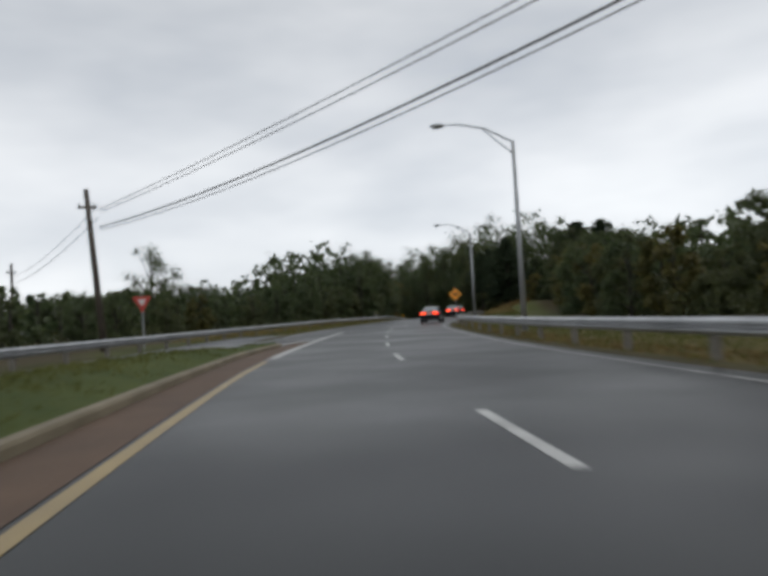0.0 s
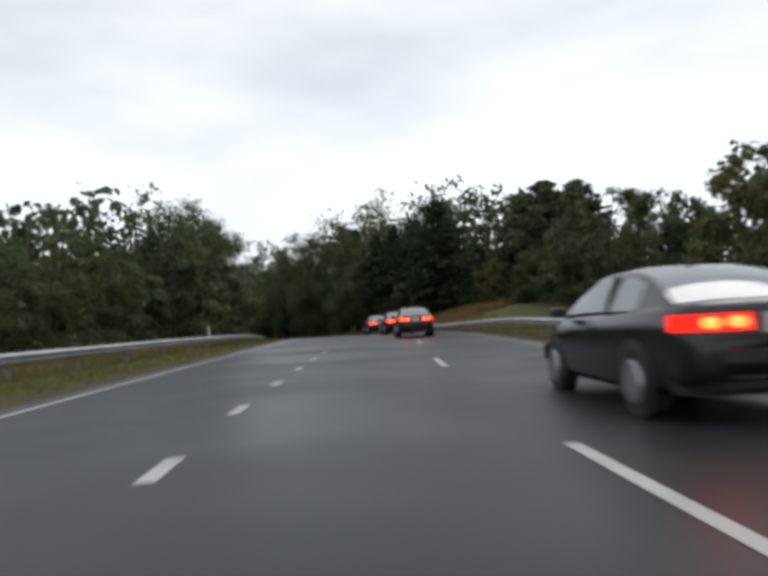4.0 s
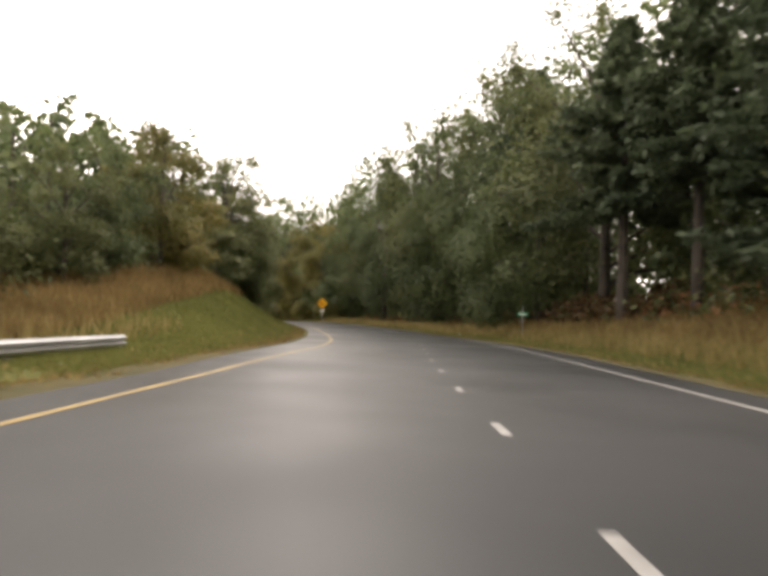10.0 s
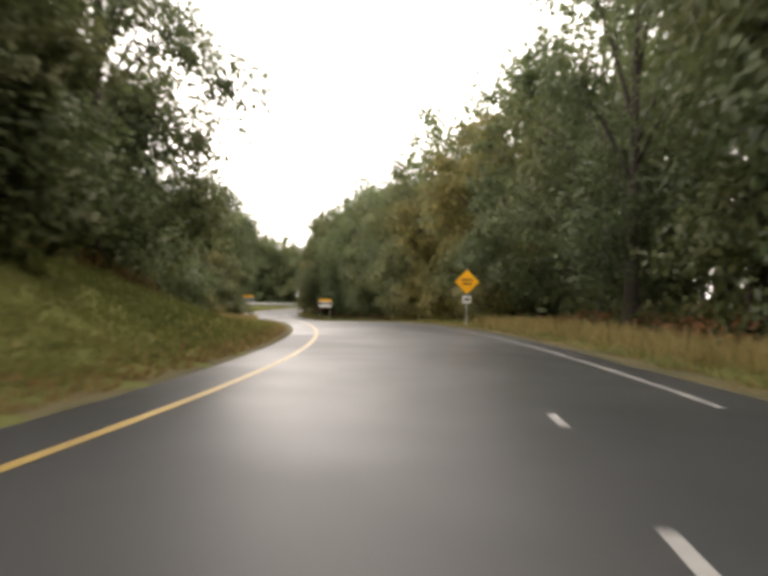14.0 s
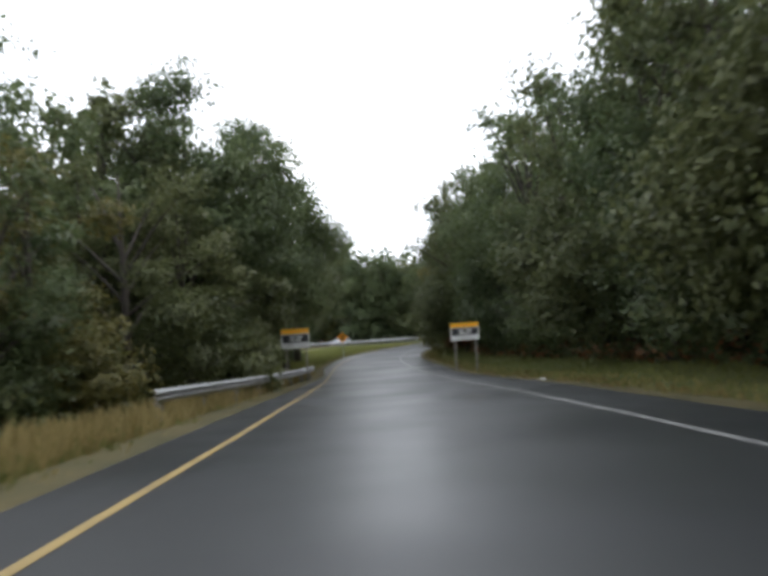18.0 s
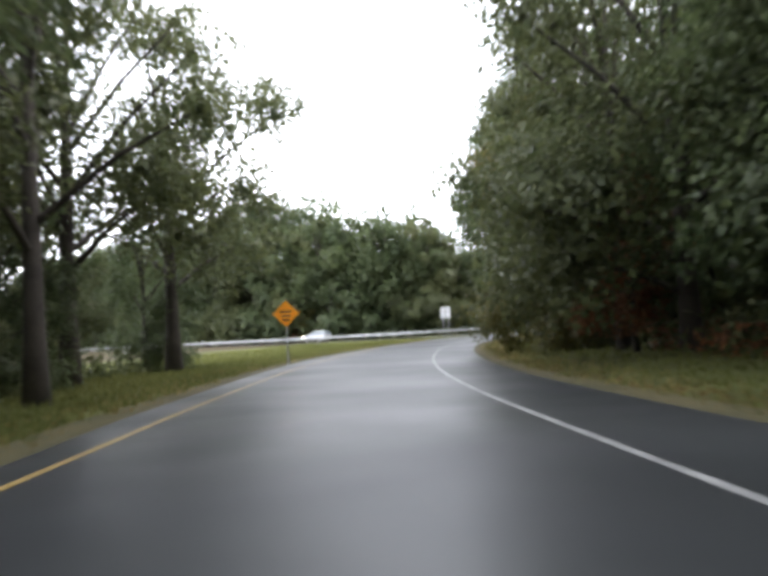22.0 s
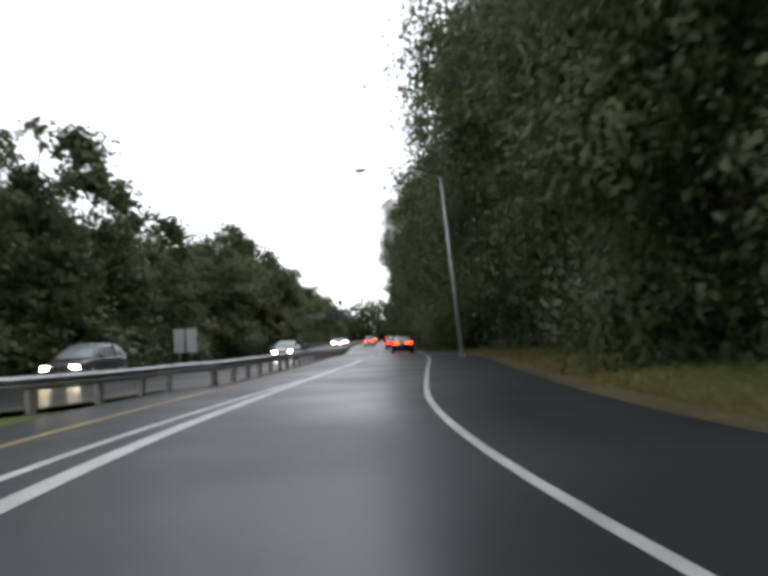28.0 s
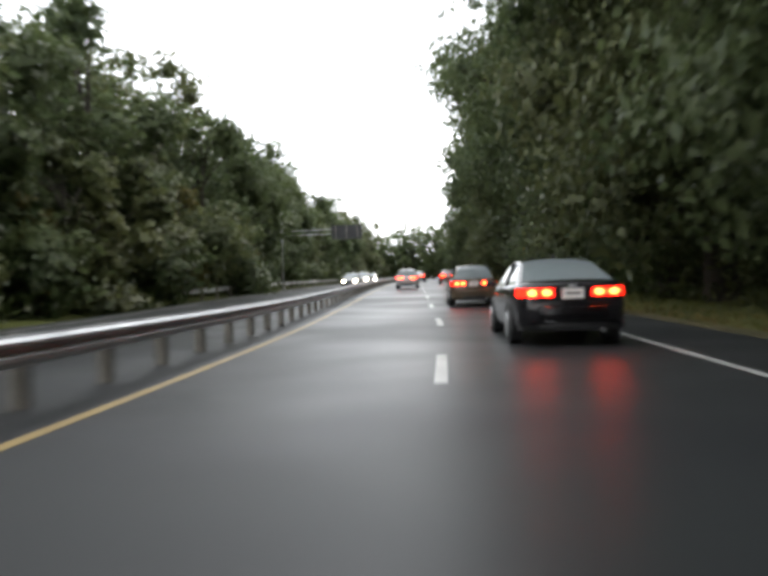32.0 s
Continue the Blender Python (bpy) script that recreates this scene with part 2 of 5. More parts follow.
def hang(name, me, parent=None, label="", m=None):
    ob = new(name, me)
    if m is not None:
        ob.matrix_basis = m
    if parent is not None:
        ob.parent = parent
    return tagged(ob, label)


def box(bm, size, at, bevel=0.0, turn=None):
    """A box of that size, centred at a place, with bevelled edges."""
    m = Matrix.Translation(at) @ (turn or Matrix()) @ Matrix.Diagonal((*size, 1))
    made = bmesh.ops.create_cube(bm, size=1.0, matrix=m)
    if bevel:
        edges = {e for v in made["verts"] for e in v.link_edges}
        bmesh.ops.bevel(bm, geom=list(edges), offset=bevel, segments=2, affect="EDGES", profile=0.6)
    return bm


def tube(bm, points, radii, sides=8, capped=True):
    """A tapered tube along points."""
    rings = []
    for i, p in enumerate(points):
        p = Vector(p)
        a = Vector(points[max(i - 1, 0)])
        b = Vector(points[min(i + 1, len(points) - 1)])
        turn = (b - a).to_track_quat("Z", "Y").to_matrix()
        r = radii[i] if hasattr(radii, "__len__") else radii
        rings.append([bm.verts.new(p + turn @ Vector((r * math.cos(2 * math.pi * s / sides), r * math.sin(2 * math.pi * s / sides), 0))) for s in range(sides)])
    for one, two in zip(rings, rings[1:]):
        for s in range(sides):
            bm.faces.new((one[s], one[(s + 1) % sides], two[(s + 1) % sides], two[s]))
    if capped:
        bm.faces.new(rings[0][::-1])
        bm.faces.new(rings[-1])
    return bm


def varying(pairs):
    """A number that changes along the line: (station, value) pairs."""
    xs, ys = zip(*pairs)
    return lambda tau: float(np.interp(tau, xs, ys))


def seconds(start, values):
    return varying([(start + i, v) for i, v in enumerate(values)])


def ribbon(name, start, end, left, right, h, mat, step=0.12, label="", category="", kind="structure", crown=0.0):
    """A strip of surface along the driven line between two offsets, h above the road."""
    verts, faces = [], []
    taus = np.arange(start, end + 1e-6, step)
    for tau in taus:
        a, b = left(tau), right(tau)
        for u in (0, 0.5, 1):
            verts.append(on_line(tau, a + (b - a) * u, h(tau) if callable(h) else h))
    for i in range(len(taus) - 1):
        for j in (0, 1):
            faces.append((3 * i + j, 3 * i + j + 1, 3 * i + j + 4, 3 * i + j + 3))
    return tagged(new(name, mesh_of(name, verts, faces, mat)), label, category, "", kind)


# ---- where things run along the line ----
mark_left = seconds(0, (-1.64, -1.72, -1.61, -1.54, -1.42, -1.3, -1.3, -1.3, -1.3))
mark_mid = seconds(0, (1.66, 1.78, 1.83, 1.79, 1.83, 1.88, 2.03, 2.1, 1.89, 1.46, 1.14, 0.96, 0.94, 0.95, 1.0, 1.05))
mark_right = seconds(0, (5.33, 5.49, 5.55, 5.54, 5.5, 5.38, 5.12, 4.77, 4.47, 4.41, 4.49, 4.53, 4.59, 4.4))
edge_line = seconds(2, (-4.32, -4.51, -4.66, -4.71, -4.73, -4.75, -4.7, -4.45, -3.9, -3.15, -2.71, -2.85, -2.86, -2.58, -2.4, -2.22, -2.13, -2.22,
                        -2.45, -2.7, -3.12, -3.32, -3.24, -3.12, -2.9, -2.73, -2.4, -1.74, -1.52, -0.99, -0.11, 0.33, 0.27, 0.0, -0.38, -0.78,
                        -1.17, -1.51, -1.81, -2.06, -2.28, -2.48, -2.67))
ramp_line = seconds(13, (3.9, 2.95, 3.01, 3.26, 3.47, 3.58, 3.55, 3.31, 2.81, 2.45, 2.3, 2.23, 2.21, 1.98, 1.83, 1.8, 1.86, 2.17, 2.78, 3.36, 3.7,
                         3.8, 3.67, 3.43, 3.13, 2.83, 2.55, 2.3, 2.08, 1.89, 1.7, 1.53))
median_line = seconds(28, (-4.05, -3.75, -3.5, -3.25, -3.1, -3.19, -3.43, -3.73, -4.08, -4.41, -4.72, -4.97, -5.18, -5.36, -5.51, -5.64, -5.77))
left_edge = varying([(-6, -2.55), (0, -2.55), (2.02, -2.7), (2.16, -5.05), (3.0, -5.1), (8, -5.4), (10, -5.0), (11, -4.1), (12.7, -4.25), (14, -3.7), (16, -3.2), (18, -3.1),
                     (20, -3.5), (21, -3.55), (22, -3.45), (23, -4.2), (25, -4.3), (26, -3.65), (27.2, -3.5), (28.2, -5.3), (29, -5.3), (32, -4.9), (34, -5.1), (38, -6.2), (44, -7.4)])
right_edge = varying([(-6, 6.0), (5, 5.9), (9, 5.0), (12, 5.6), (13.7, 4.3), (15, 3.65), (16, 4.0), (18, 5.0), (20, 5.0), (21.4, 4.0), (22, 4.3), (23.5, 4.2), (26, 4.1),
                      (28.6, 4.6), (31, 5.2), (33, 5.5), (36, 5.8), (44, 4.5)])

# ---- plan of the far carriageway and of the woods' edge ----
MEDIAN_BEND = ((-430, 214, -4.1), (-360, 229, -4.1), (-310, 238, -4.1), (-275, 244, -4.1), (-255, 250, -4.1), (-244, 257.5, -4.1), (-240.2, 267, -4.1), (-241.2, 273, -4.1))
FRONT_RIGHT = ((-2, 20), (3, 18), (5, 18), (7, 19), (9.6, 19), (10.6, 14), (11.4, 12), (13, 10.4), (14.5, 10.6), (16, 10.2), (20, 10.8), (21.6, 11), (22.4, 10.4), (24, 9.8), (25.4, 10), (26.2, 11.6), (28.6, 11.8), (29.4, 10.2), (31, 9.6), (34, 9.2), (44, 9))
TALL_RIGHT = ((-2, 6.6), (3, 6.6), (4.6, 7.4), (6, 8.4), (7.5, 10.2), (8.6, 7.6), (9.5, 7), (10.25, 6), (10.75, 6), (11.1, 8.5), (11.4, 12.5), (11.9, 17.5), (12.8, 19), (13.6, 21.5), (14.4, 23), (15, 24.5), (15.8, 24), (16.2, 15.5), (18, 15), (19, 17.2), (20, 18), (20.6, 18), (21, 18.5), (22, 19), (23.5, 20), (26, 21), (29, 23), (30.5, 26), (33, 26), (40, 22), (44, 18))
# the ranks behind stand higher than the front where this says so
BACK_RIGHT = ((11, 0), (11.5, 11), (12, 16.5), (12.4, 19), (14, 20), (18, 23), (21.6, 22), (22.5, 0))
FRONT_LEFT = ((-2, -30), (2, -26), (4, -20), (6, -15), (8, -12), (10.6, -12), (11.2, -13), (12.3, -13), (13, -12), (14, -11.2), (15, -9.6), (16.3, -8.6), (16.9, -14), (18.8, -13), (19.6, -9), (21, -9), (22, -10.5), (24.9, -11))
TALL_LEFT = ((-2, 4.6), (4, 4.6), (5, 4.9), (6, 5.4), (7, 6.4), (8.2, 10), (9.3, 13.2), (10.5, 13.4), (11.2, 10), (12.3, 6.6), (13, 8), (14, 10), (15, 12.2), (15.6, 13.6), (16.3, 14), (17, 5.8), (18.8, 5.6), (19.5, 7.4), (19.9, 9.6), (20.4, 12.8), (21, 15.5), (22.5, 17), (24, 17))
FAR_TALL = ((0, 27), (110, 28.5), (140, 28.5), (160, 24.5), (180, 18.6), (200, 15.6), (217, 14), (226, 15), (236, 13), (245, 11.8), (252, 12.2), (265, 14.5), (280, 17.5), (305, 17), (335, 18), (380, 18), (420, 16.5), (600, 14))
kerb_in = varying([(-6, -2.75), (1.2, -2.85), (1.5, -2.9), (2.0, -2.66), (2.2, -2.6)])
island_out = varying([(-6, -7.2), (0.4, -7.0), (1.0, -6.4), (1.35, -5.6), (1.7, -4.4), (2.0, -3.2), (2.06, -2.85)])

# ---- land and roads ----
# the far carriageway's near edge, where the median rail stands, from the west round to the north
bend = [Vector(p) for p in MEDIAN_BEND]
median = [bend[0]]
for i in range(len(bend) - 1):
    p0, p1, p2, p3 = bend[max(i - 1, 0)], bend[i], bend[i + 1], bend[min(i + 2, len(bend) - 1)]
    for u in np.linspace(0, 1, 9)[1:]:
        median.append(0.5 * (2 * p1 + (p2 - p0) * u + (2 * p0 - 5 * p1 + 4 * p2 - p3) * u * u + (3 * p1 - p0 - 3 * p2 + p3) * u ** 3))
median += [on_line(t, median_line(t) - 0.75) for t in np.arange(29.6, 44, 0.2)]
median = [Vector((p.x, p.y, -4.1 if i < 60 and p.z == 0 else p.z)) for i, p in enumerate(median)]
MED = np.array(median)
med_dir = np.gradient(MED[:, :2], axis=0)
med_dir /= np.linalg.norm(med_dir, axis=1)[:, None]
MED_LEFT = np.stack([-med_dir[:, 1], med_dir[:, 0]], -1)
MED_RUN = np.r_[0, np.cumsum(np.linalg.norm(np.diff(MED[:, :2], axis=0), axis=1))]


def by_median(run, d, h=0.0):
    """The place run metres along the median rail and d to its left."""
    x, y, z, u, v = (np.interp(run, MED_RUN, c) for c in (*MED.T, *MED_LEFT.T))
    return Vector((x + u * d, y + v * d, z + h))


def lay(xs, ys):
    """For places: the nearest station, the offset from the line, and the offset to the left of the median rail."""
    P = np.stack([np.asarray(xs, float), np.asarray(ys, float)], -1)
    near, off, beyond = np.empty(len(P), int), np.empty(len(P)), np.empty(len(P))
    for a in range(0, len(P), 4000):
        q = P[a:a + 4000]
        i = ((q[:, None, 0] - LINE_X) ** 2 + (q[:, None, 1] - LINE_Y) ** 2).argmin(1)
        near[a:a + 4000] = i
        off[a:a + 4000] = (q[:, 0] - LINE_X[i]) * np.cos(head[i]) + (q[:, 1] - LINE_Y[i]) * np.sin(head[i])
        d2 = (q[:, None, 0] - MED[:, 0]) ** 2 + (q[:, None, 1] - MED[:, 1]) ** 2
        j = d2.argmin(1)
        side = ((q - MED[j, :2]) * MED_LEFT[j]).sum(1)
        beyond[a:a + 4000] = np.sign(side) * np.sqrt(d2.min(1))
    return near, off, beyond


def smooth01(x):
    x = np.clip(x, 0, 1)
    return x * x * (3 - 2 * x)


EDGE_L = np.array([left_edge(t) for t in TAU])
EDGE_R = np.array([right_edge(t) for t in TAU])
ISLAND_OUT = np.array([island_out(t) for t in TAU])


def ground_height(xs, ys):
    near, off, beyond = lay(xs, ys)
    z, tau = LINE_Z[near].copy(), TAU[near]
    out_l, out_r = EDGE_L[near] - off, off - EDGE_R[near]
    # the grass bank on the left before the narrow ramp, and the low one on the right
    bank_l = 3.7 * smooth01((out_l - 0.5) / 7.3) * smooth01((tau - 11.0) / 2.4) * smooth01((17.4 - tau) / 2.8)
    bank_r = 2.0 * smooth01((out_r - 1.0) / 8) * smooth01((tau - 7.5) / 2.0) * smooth01((15.0 - tau) / 2.5)
    bank_l *= 1 - smooth01((out_l - 20) / 25)
    bank_r *= 1 - smooth01((out_r - 20) / 25)
    wood_r = 1.2 * smooth01((out_r - 2.0) / 14) * smooth01((tau - 16.0) / 2.0)
    wood_l = 1.0 * smooth01((out_l - 4.0) / 14) * smooth01((tau - 16.0) / 2.0) * smooth01((24.0 - tau) / 1.5)
    wood_l -= 0.2 * smooth01((out_l - 0.8) / 1.6) * smooth01((tau - 18.6) / 1.0) * smooth01((23.4 - tau) / 1.0)
    rough = 0.10 * np.sin(xs * 0.31) * np.sin(ys * 0.27 + 1.0)
    wild = smooth01((np.maximum(out_l, out_r) - 1.5) / 3)
    z += (bank_l + bank_r + wood_r + wood_l + rough * wild)
    sunk = 0.16 * (1 - smooth01((np.maximum(out_l, out_r) + 0.2) / 1.6))
    # the carriageway beyond the rail lies level
    flat = smooth01((beyond + 5) / 3) * smooth01((15 - beyond) / 4) * (np.abs(off) > 3)
    zm = np.where(tau > 22, LINE_Z[near], z)
    z = z * (1 - flat) + zm * flat
    sunk = np.maximum(sunk, 0.16 * smooth01((beyond + 1.5) / 1.5) * smooth01((11.5 - beyond) / 1.5))
    # the first left-hand road, before it joins
    first = smooth01((ISLAND_OUT[near] + 0.1 - off) / 0.6) * smooth01((off + 10.2) / 0.8) * smooth01((4.0 - tau) / 1.0)
    return z - np.maximum(sunk, 0.16 * first)


gx = np.r_[-3000, -1500, -800, -550, np.arange(-430, 61, 2.0), 110, 250, 600, 1500, 3000]
gy = np.r_[-3000, -1200, -500, -200, np.arange(-70, 561, 2.0), 620, 800, 1300, 3000]
GX, GY = np.meshgrid(gx, gy)
GZ = ground_height(GX.ravel(), GY.ravel())
me = bpy.data.meshes.new("ground")
nx, ny = len(gx), len(gy)
ii, jj = np.meshgrid(np.arange(nx - 1), np.arange(ny - 1))
base = (jj * nx + ii).ravel()
quads = np.stack([base, base + 1, base + nx + 1, base + nx], -1)


def quad_mesh(name, verts, faces, mat):
    """A mesh from arrays of corners and of four-sided faces."""
    me = bpy.data.meshes.new(name)
    me.vertices.add(len(verts))
    me.vertices.foreach_set("co", np.asarray(verts, np.float32).ravel())
    me.loops.add(4 * len(faces))
    me.loops.foreach_set("vertex_index", np.asarray(faces, np.int32).ravel())
    me.polygons.add(len(faces))
    me.polygons.foreach_set("loop_start", np.arange(len(faces), dtype=np.int32) * 4)
    me.polygons.foreach_set("loop_total", np.full(len(faces), 4, np.int32))
    me.materials.append(mat)
    me.update(calc_edges=True)
    return me


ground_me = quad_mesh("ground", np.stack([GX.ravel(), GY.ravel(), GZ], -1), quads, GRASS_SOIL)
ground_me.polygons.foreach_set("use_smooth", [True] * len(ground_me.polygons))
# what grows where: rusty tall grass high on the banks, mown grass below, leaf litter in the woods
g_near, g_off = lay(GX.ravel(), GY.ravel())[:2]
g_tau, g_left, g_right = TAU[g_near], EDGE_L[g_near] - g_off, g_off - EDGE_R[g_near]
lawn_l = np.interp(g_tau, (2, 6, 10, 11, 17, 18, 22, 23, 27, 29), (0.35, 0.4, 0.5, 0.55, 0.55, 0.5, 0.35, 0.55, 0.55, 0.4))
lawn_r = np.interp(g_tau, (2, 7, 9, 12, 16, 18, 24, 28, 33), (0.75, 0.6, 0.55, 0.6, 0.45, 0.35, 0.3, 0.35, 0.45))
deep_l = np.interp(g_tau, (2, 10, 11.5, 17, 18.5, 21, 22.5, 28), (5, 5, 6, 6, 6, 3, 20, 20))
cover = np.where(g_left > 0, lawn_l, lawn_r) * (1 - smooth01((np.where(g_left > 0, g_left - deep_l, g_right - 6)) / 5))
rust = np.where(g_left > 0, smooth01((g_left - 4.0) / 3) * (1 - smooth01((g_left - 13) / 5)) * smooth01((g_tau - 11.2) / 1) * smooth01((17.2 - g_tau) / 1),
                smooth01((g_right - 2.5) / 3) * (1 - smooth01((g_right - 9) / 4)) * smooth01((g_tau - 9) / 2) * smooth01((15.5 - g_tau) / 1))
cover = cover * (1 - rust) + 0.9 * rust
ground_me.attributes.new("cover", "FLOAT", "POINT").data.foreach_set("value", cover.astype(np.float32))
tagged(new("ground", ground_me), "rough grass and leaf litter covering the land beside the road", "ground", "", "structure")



def lie_of(xs, ys):
    """Height of the ground sheet, on the two triangles of each of its squares."""
    i, j = np.clip(np.searchsorted(gx, xs) - 1, 0, nx - 2), np.clip(np.searchsorted(gy, ys) - 1, 0, ny - 2)
    u, v, g = (xs - gx[i]) / (gx[i + 1] - gx[i]), (ys - gy[j]) / (gy[j + 1] - gy[j]), GZ.reshape(ny, nx)
    one = g[j, i] + u * (g[j, i + 1] - g[j, i]) + v * (g[j + 1, i + 1] - g[j, i + 1])
    two = g[j, i] + v * (g[j + 1, i] - g[j, i]) + u * (g[j + 1, i + 1] - g[j + 1, i])
    return np.where(u >= v, one, two)


ribbon("road", -6, 44, left_edge, right_edge, 0.0, ASPHALT, label="wet dark grey asphalt road with worn wheel tracks", category="road")
ribbon("verge", 2.7, 28.0, lambda t: left_edge(t) - 0.9, left_edge, lambda t: -0.012, VERGE, label="brown strip of dead grass and leaves at the road's edge", category="verge")
ribbon("verge", -6, 44, right_edge, lambda t: right_edge(t) + 0.7, lambda t: -0.012, VERGE, label="brown strip of dead grass and leaves at the road's edge", category="verge")
ribbon("side_road", -6, 3.6, lambda t: -9.6, lambda t: island_out(t) + 0.25 if t < 2.1 else -4.6, -0.02, ASPHALT, label="wet asphalt lane that joins beside the grass island", category="road")


def strip_by_median(name, start, end, a, b, h, mat, label, category):
    verts, faces = [], []
    runs = np.arange(start, end, 2.0)
    for r in runs:
        verts += [by_median(r, a, h), by_median(r, b, h)]
    for i in range(len(runs) - 1):
        faces.append((2 * i, 2 * i + 2, 2 * i + 3, 2 * i + 1))
    return tagged(new(name, mesh_of(name, verts, faces, mat)), label, category, "", "structure")


RUN_END = MED_RUN[-1]
strip_by_median("far_carriageway", 0, RUN_END, 0.3, 9.4, -0.02, ASPHALT, "wet asphalt carriageway of the oncoming traffic beyond the rail", "road")
strip_by_median("road_marking", 0, RUN_END, 0.9, 1.03, -0.014, YELLOW_PAINT, "solid yellow line along the oncoming carriageway", "road marking")
strip_by_median("road_marking", 0, RUN_END, 8.2, 8.33, -0.014, WHITE_PAINT, "solid white edge line of the oncoming carriageway", "road marking")


# ---- road markings ----
def stripe(start, end, at, width, mat, label, h=0.005):
    return ribbon("road_marking", start, end, lambda t: at(t) - width / 2, lambda t: at(t) + width / 2, h, mat, 0.1, label, "road marking")


def dashes(start, end, at, length, period, width, mat, label, group):
    """Separate painted dashes along the line."""
    dist = np.r_[0, np.cumsum(np.hypot(np.diff(LINE_X), np.diff(LINE_Y)))]
    s0, s1 = np.interp((start, end), TAU, dist)
    for s in period if isinstance(period, tuple) else np.arange(s0, s1, period):
        a, b = np.interp((s, s + length), dist, TAU)
        ob = ribbon("road_dash", a, b, lambda t: at(t) - width / 2, lambda t: at(t) + width / 2, 0.005, mat, (b - a) / 3 - 1e-7, label, "road marking", "")
        ob["kind"] = "structure"
        ob["group"] = group


stripe(-6, 1.38, mark_left, 0.16, YELLOW_PAINT, "worn yellow line beside the raised island")
stripe(1.38, 3.45, mark_left, 0.34, WHITE_PAINT, "broad white line where two lanes join")
dashes(3.6, 6.0, mark_left, 0.95, 3.66, 0.16, WHITE_PAINT, "short white dash of a dotted lane line", "dotted line of the joining lane")
dashes(-4, 8.6, mark_mid, 3.05, (28, 40.2, 52.4, 64.6, 82.5, 94.7, 106.9, 115.0, 124.6, 134.2, 140.3, 152.5, 164.7, 176.9), 0.13, WHITE_PAINT, "white dash of the lane line", "lane dashes")
dashes(9.0, 15.0, mark_mid, 0.75, (193.4, 202.8, *np.arange(212.2, 281, 3.66)), 0.10, WORN_PAINT, "short worn white dash of a dotted lane line", "dotted line of the ending lane")
stripe(-6, 13.2, mark_right, 0.12, WORN_PAINT, "solid white edge line, worn thin")
stripe(2.9, 10.5, edge_line, 0.13, WHITE_PAINT, "solid pale edge line of the joining lane")
stripe(10.5, 27.3, edge_line, 0.115, YELLOW_PAINT, "solid yellow edge line of the ramp")
stripe(27.3, 30.7, edge_line, 0.26, WHITE_PAINT, "broad white line at the start of the second lane")
stripe(27.6, 29.6, varying([(27.6, -3.0), (28.3, -2.9), (29.0, -2.2), (29.6, -1.75)]), 0.16, WHITE_PAINT, "white line that tapers into the broad one")
dashes(31.33, 44, edge_line, 3.05, 10.0, 0.15, WHITE_PAINT, "white dash of the lane line", "motorway lane dashes")
stripe(14.6, 26.4, ramp_line, 0.105, WORN_PAINT, "solid white edge line, worn thin")


def merge_arrow():
    """The worn arrow that tells the ending lane to move over: a slanting shaft with a broad head, and a second tip ahead."""
    run = np.r_[0, np.cumsum(np.hypot(np.diff(LINE_X), np.diff(LINE_Y)))]
    start = np.interp(13.9, TAU, run)
    verts, faces = [], []
    for shape in (((1.45, 3.42), (3.05, 2.66), (2.85, 2.52), (1.30, 3.24)), ((3.30, 2.12), (2.0, 2.30), (2.85, 2.50), (3.08, 2.68), (3.35, 2.66)),
                  ((3.35, 2.72), (3.55, 2.82), (4.15, 2.66), (4.05, 2.52)), ((3.75, 2.46), (4.55, 2.30), (4.70, 2.16), (5.50, 1.92), (4.60, 2.02))):
        faces.append(tuple(range(len(verts), len(verts) + len(shape))))
        for ahead, d in shape:
            verts.append(on_line(float(np.interp(start + ahead, run, TAU)), d, 0.006))
    tagged(new("road_marking", mesh_of("road_marking", verts, faces, WORN_PAINT)), "worn white arrow painted on the ending lane", "road marking", "", "structure")


merge_arrow()
stripe(26.4, 44, ramp_line, 0.115, WHITE_PAINT, "solid white edge line")
stripe(28.6, 44, median_line, 0.14, YELLOW_PAINT, "solid yellow line along the median")

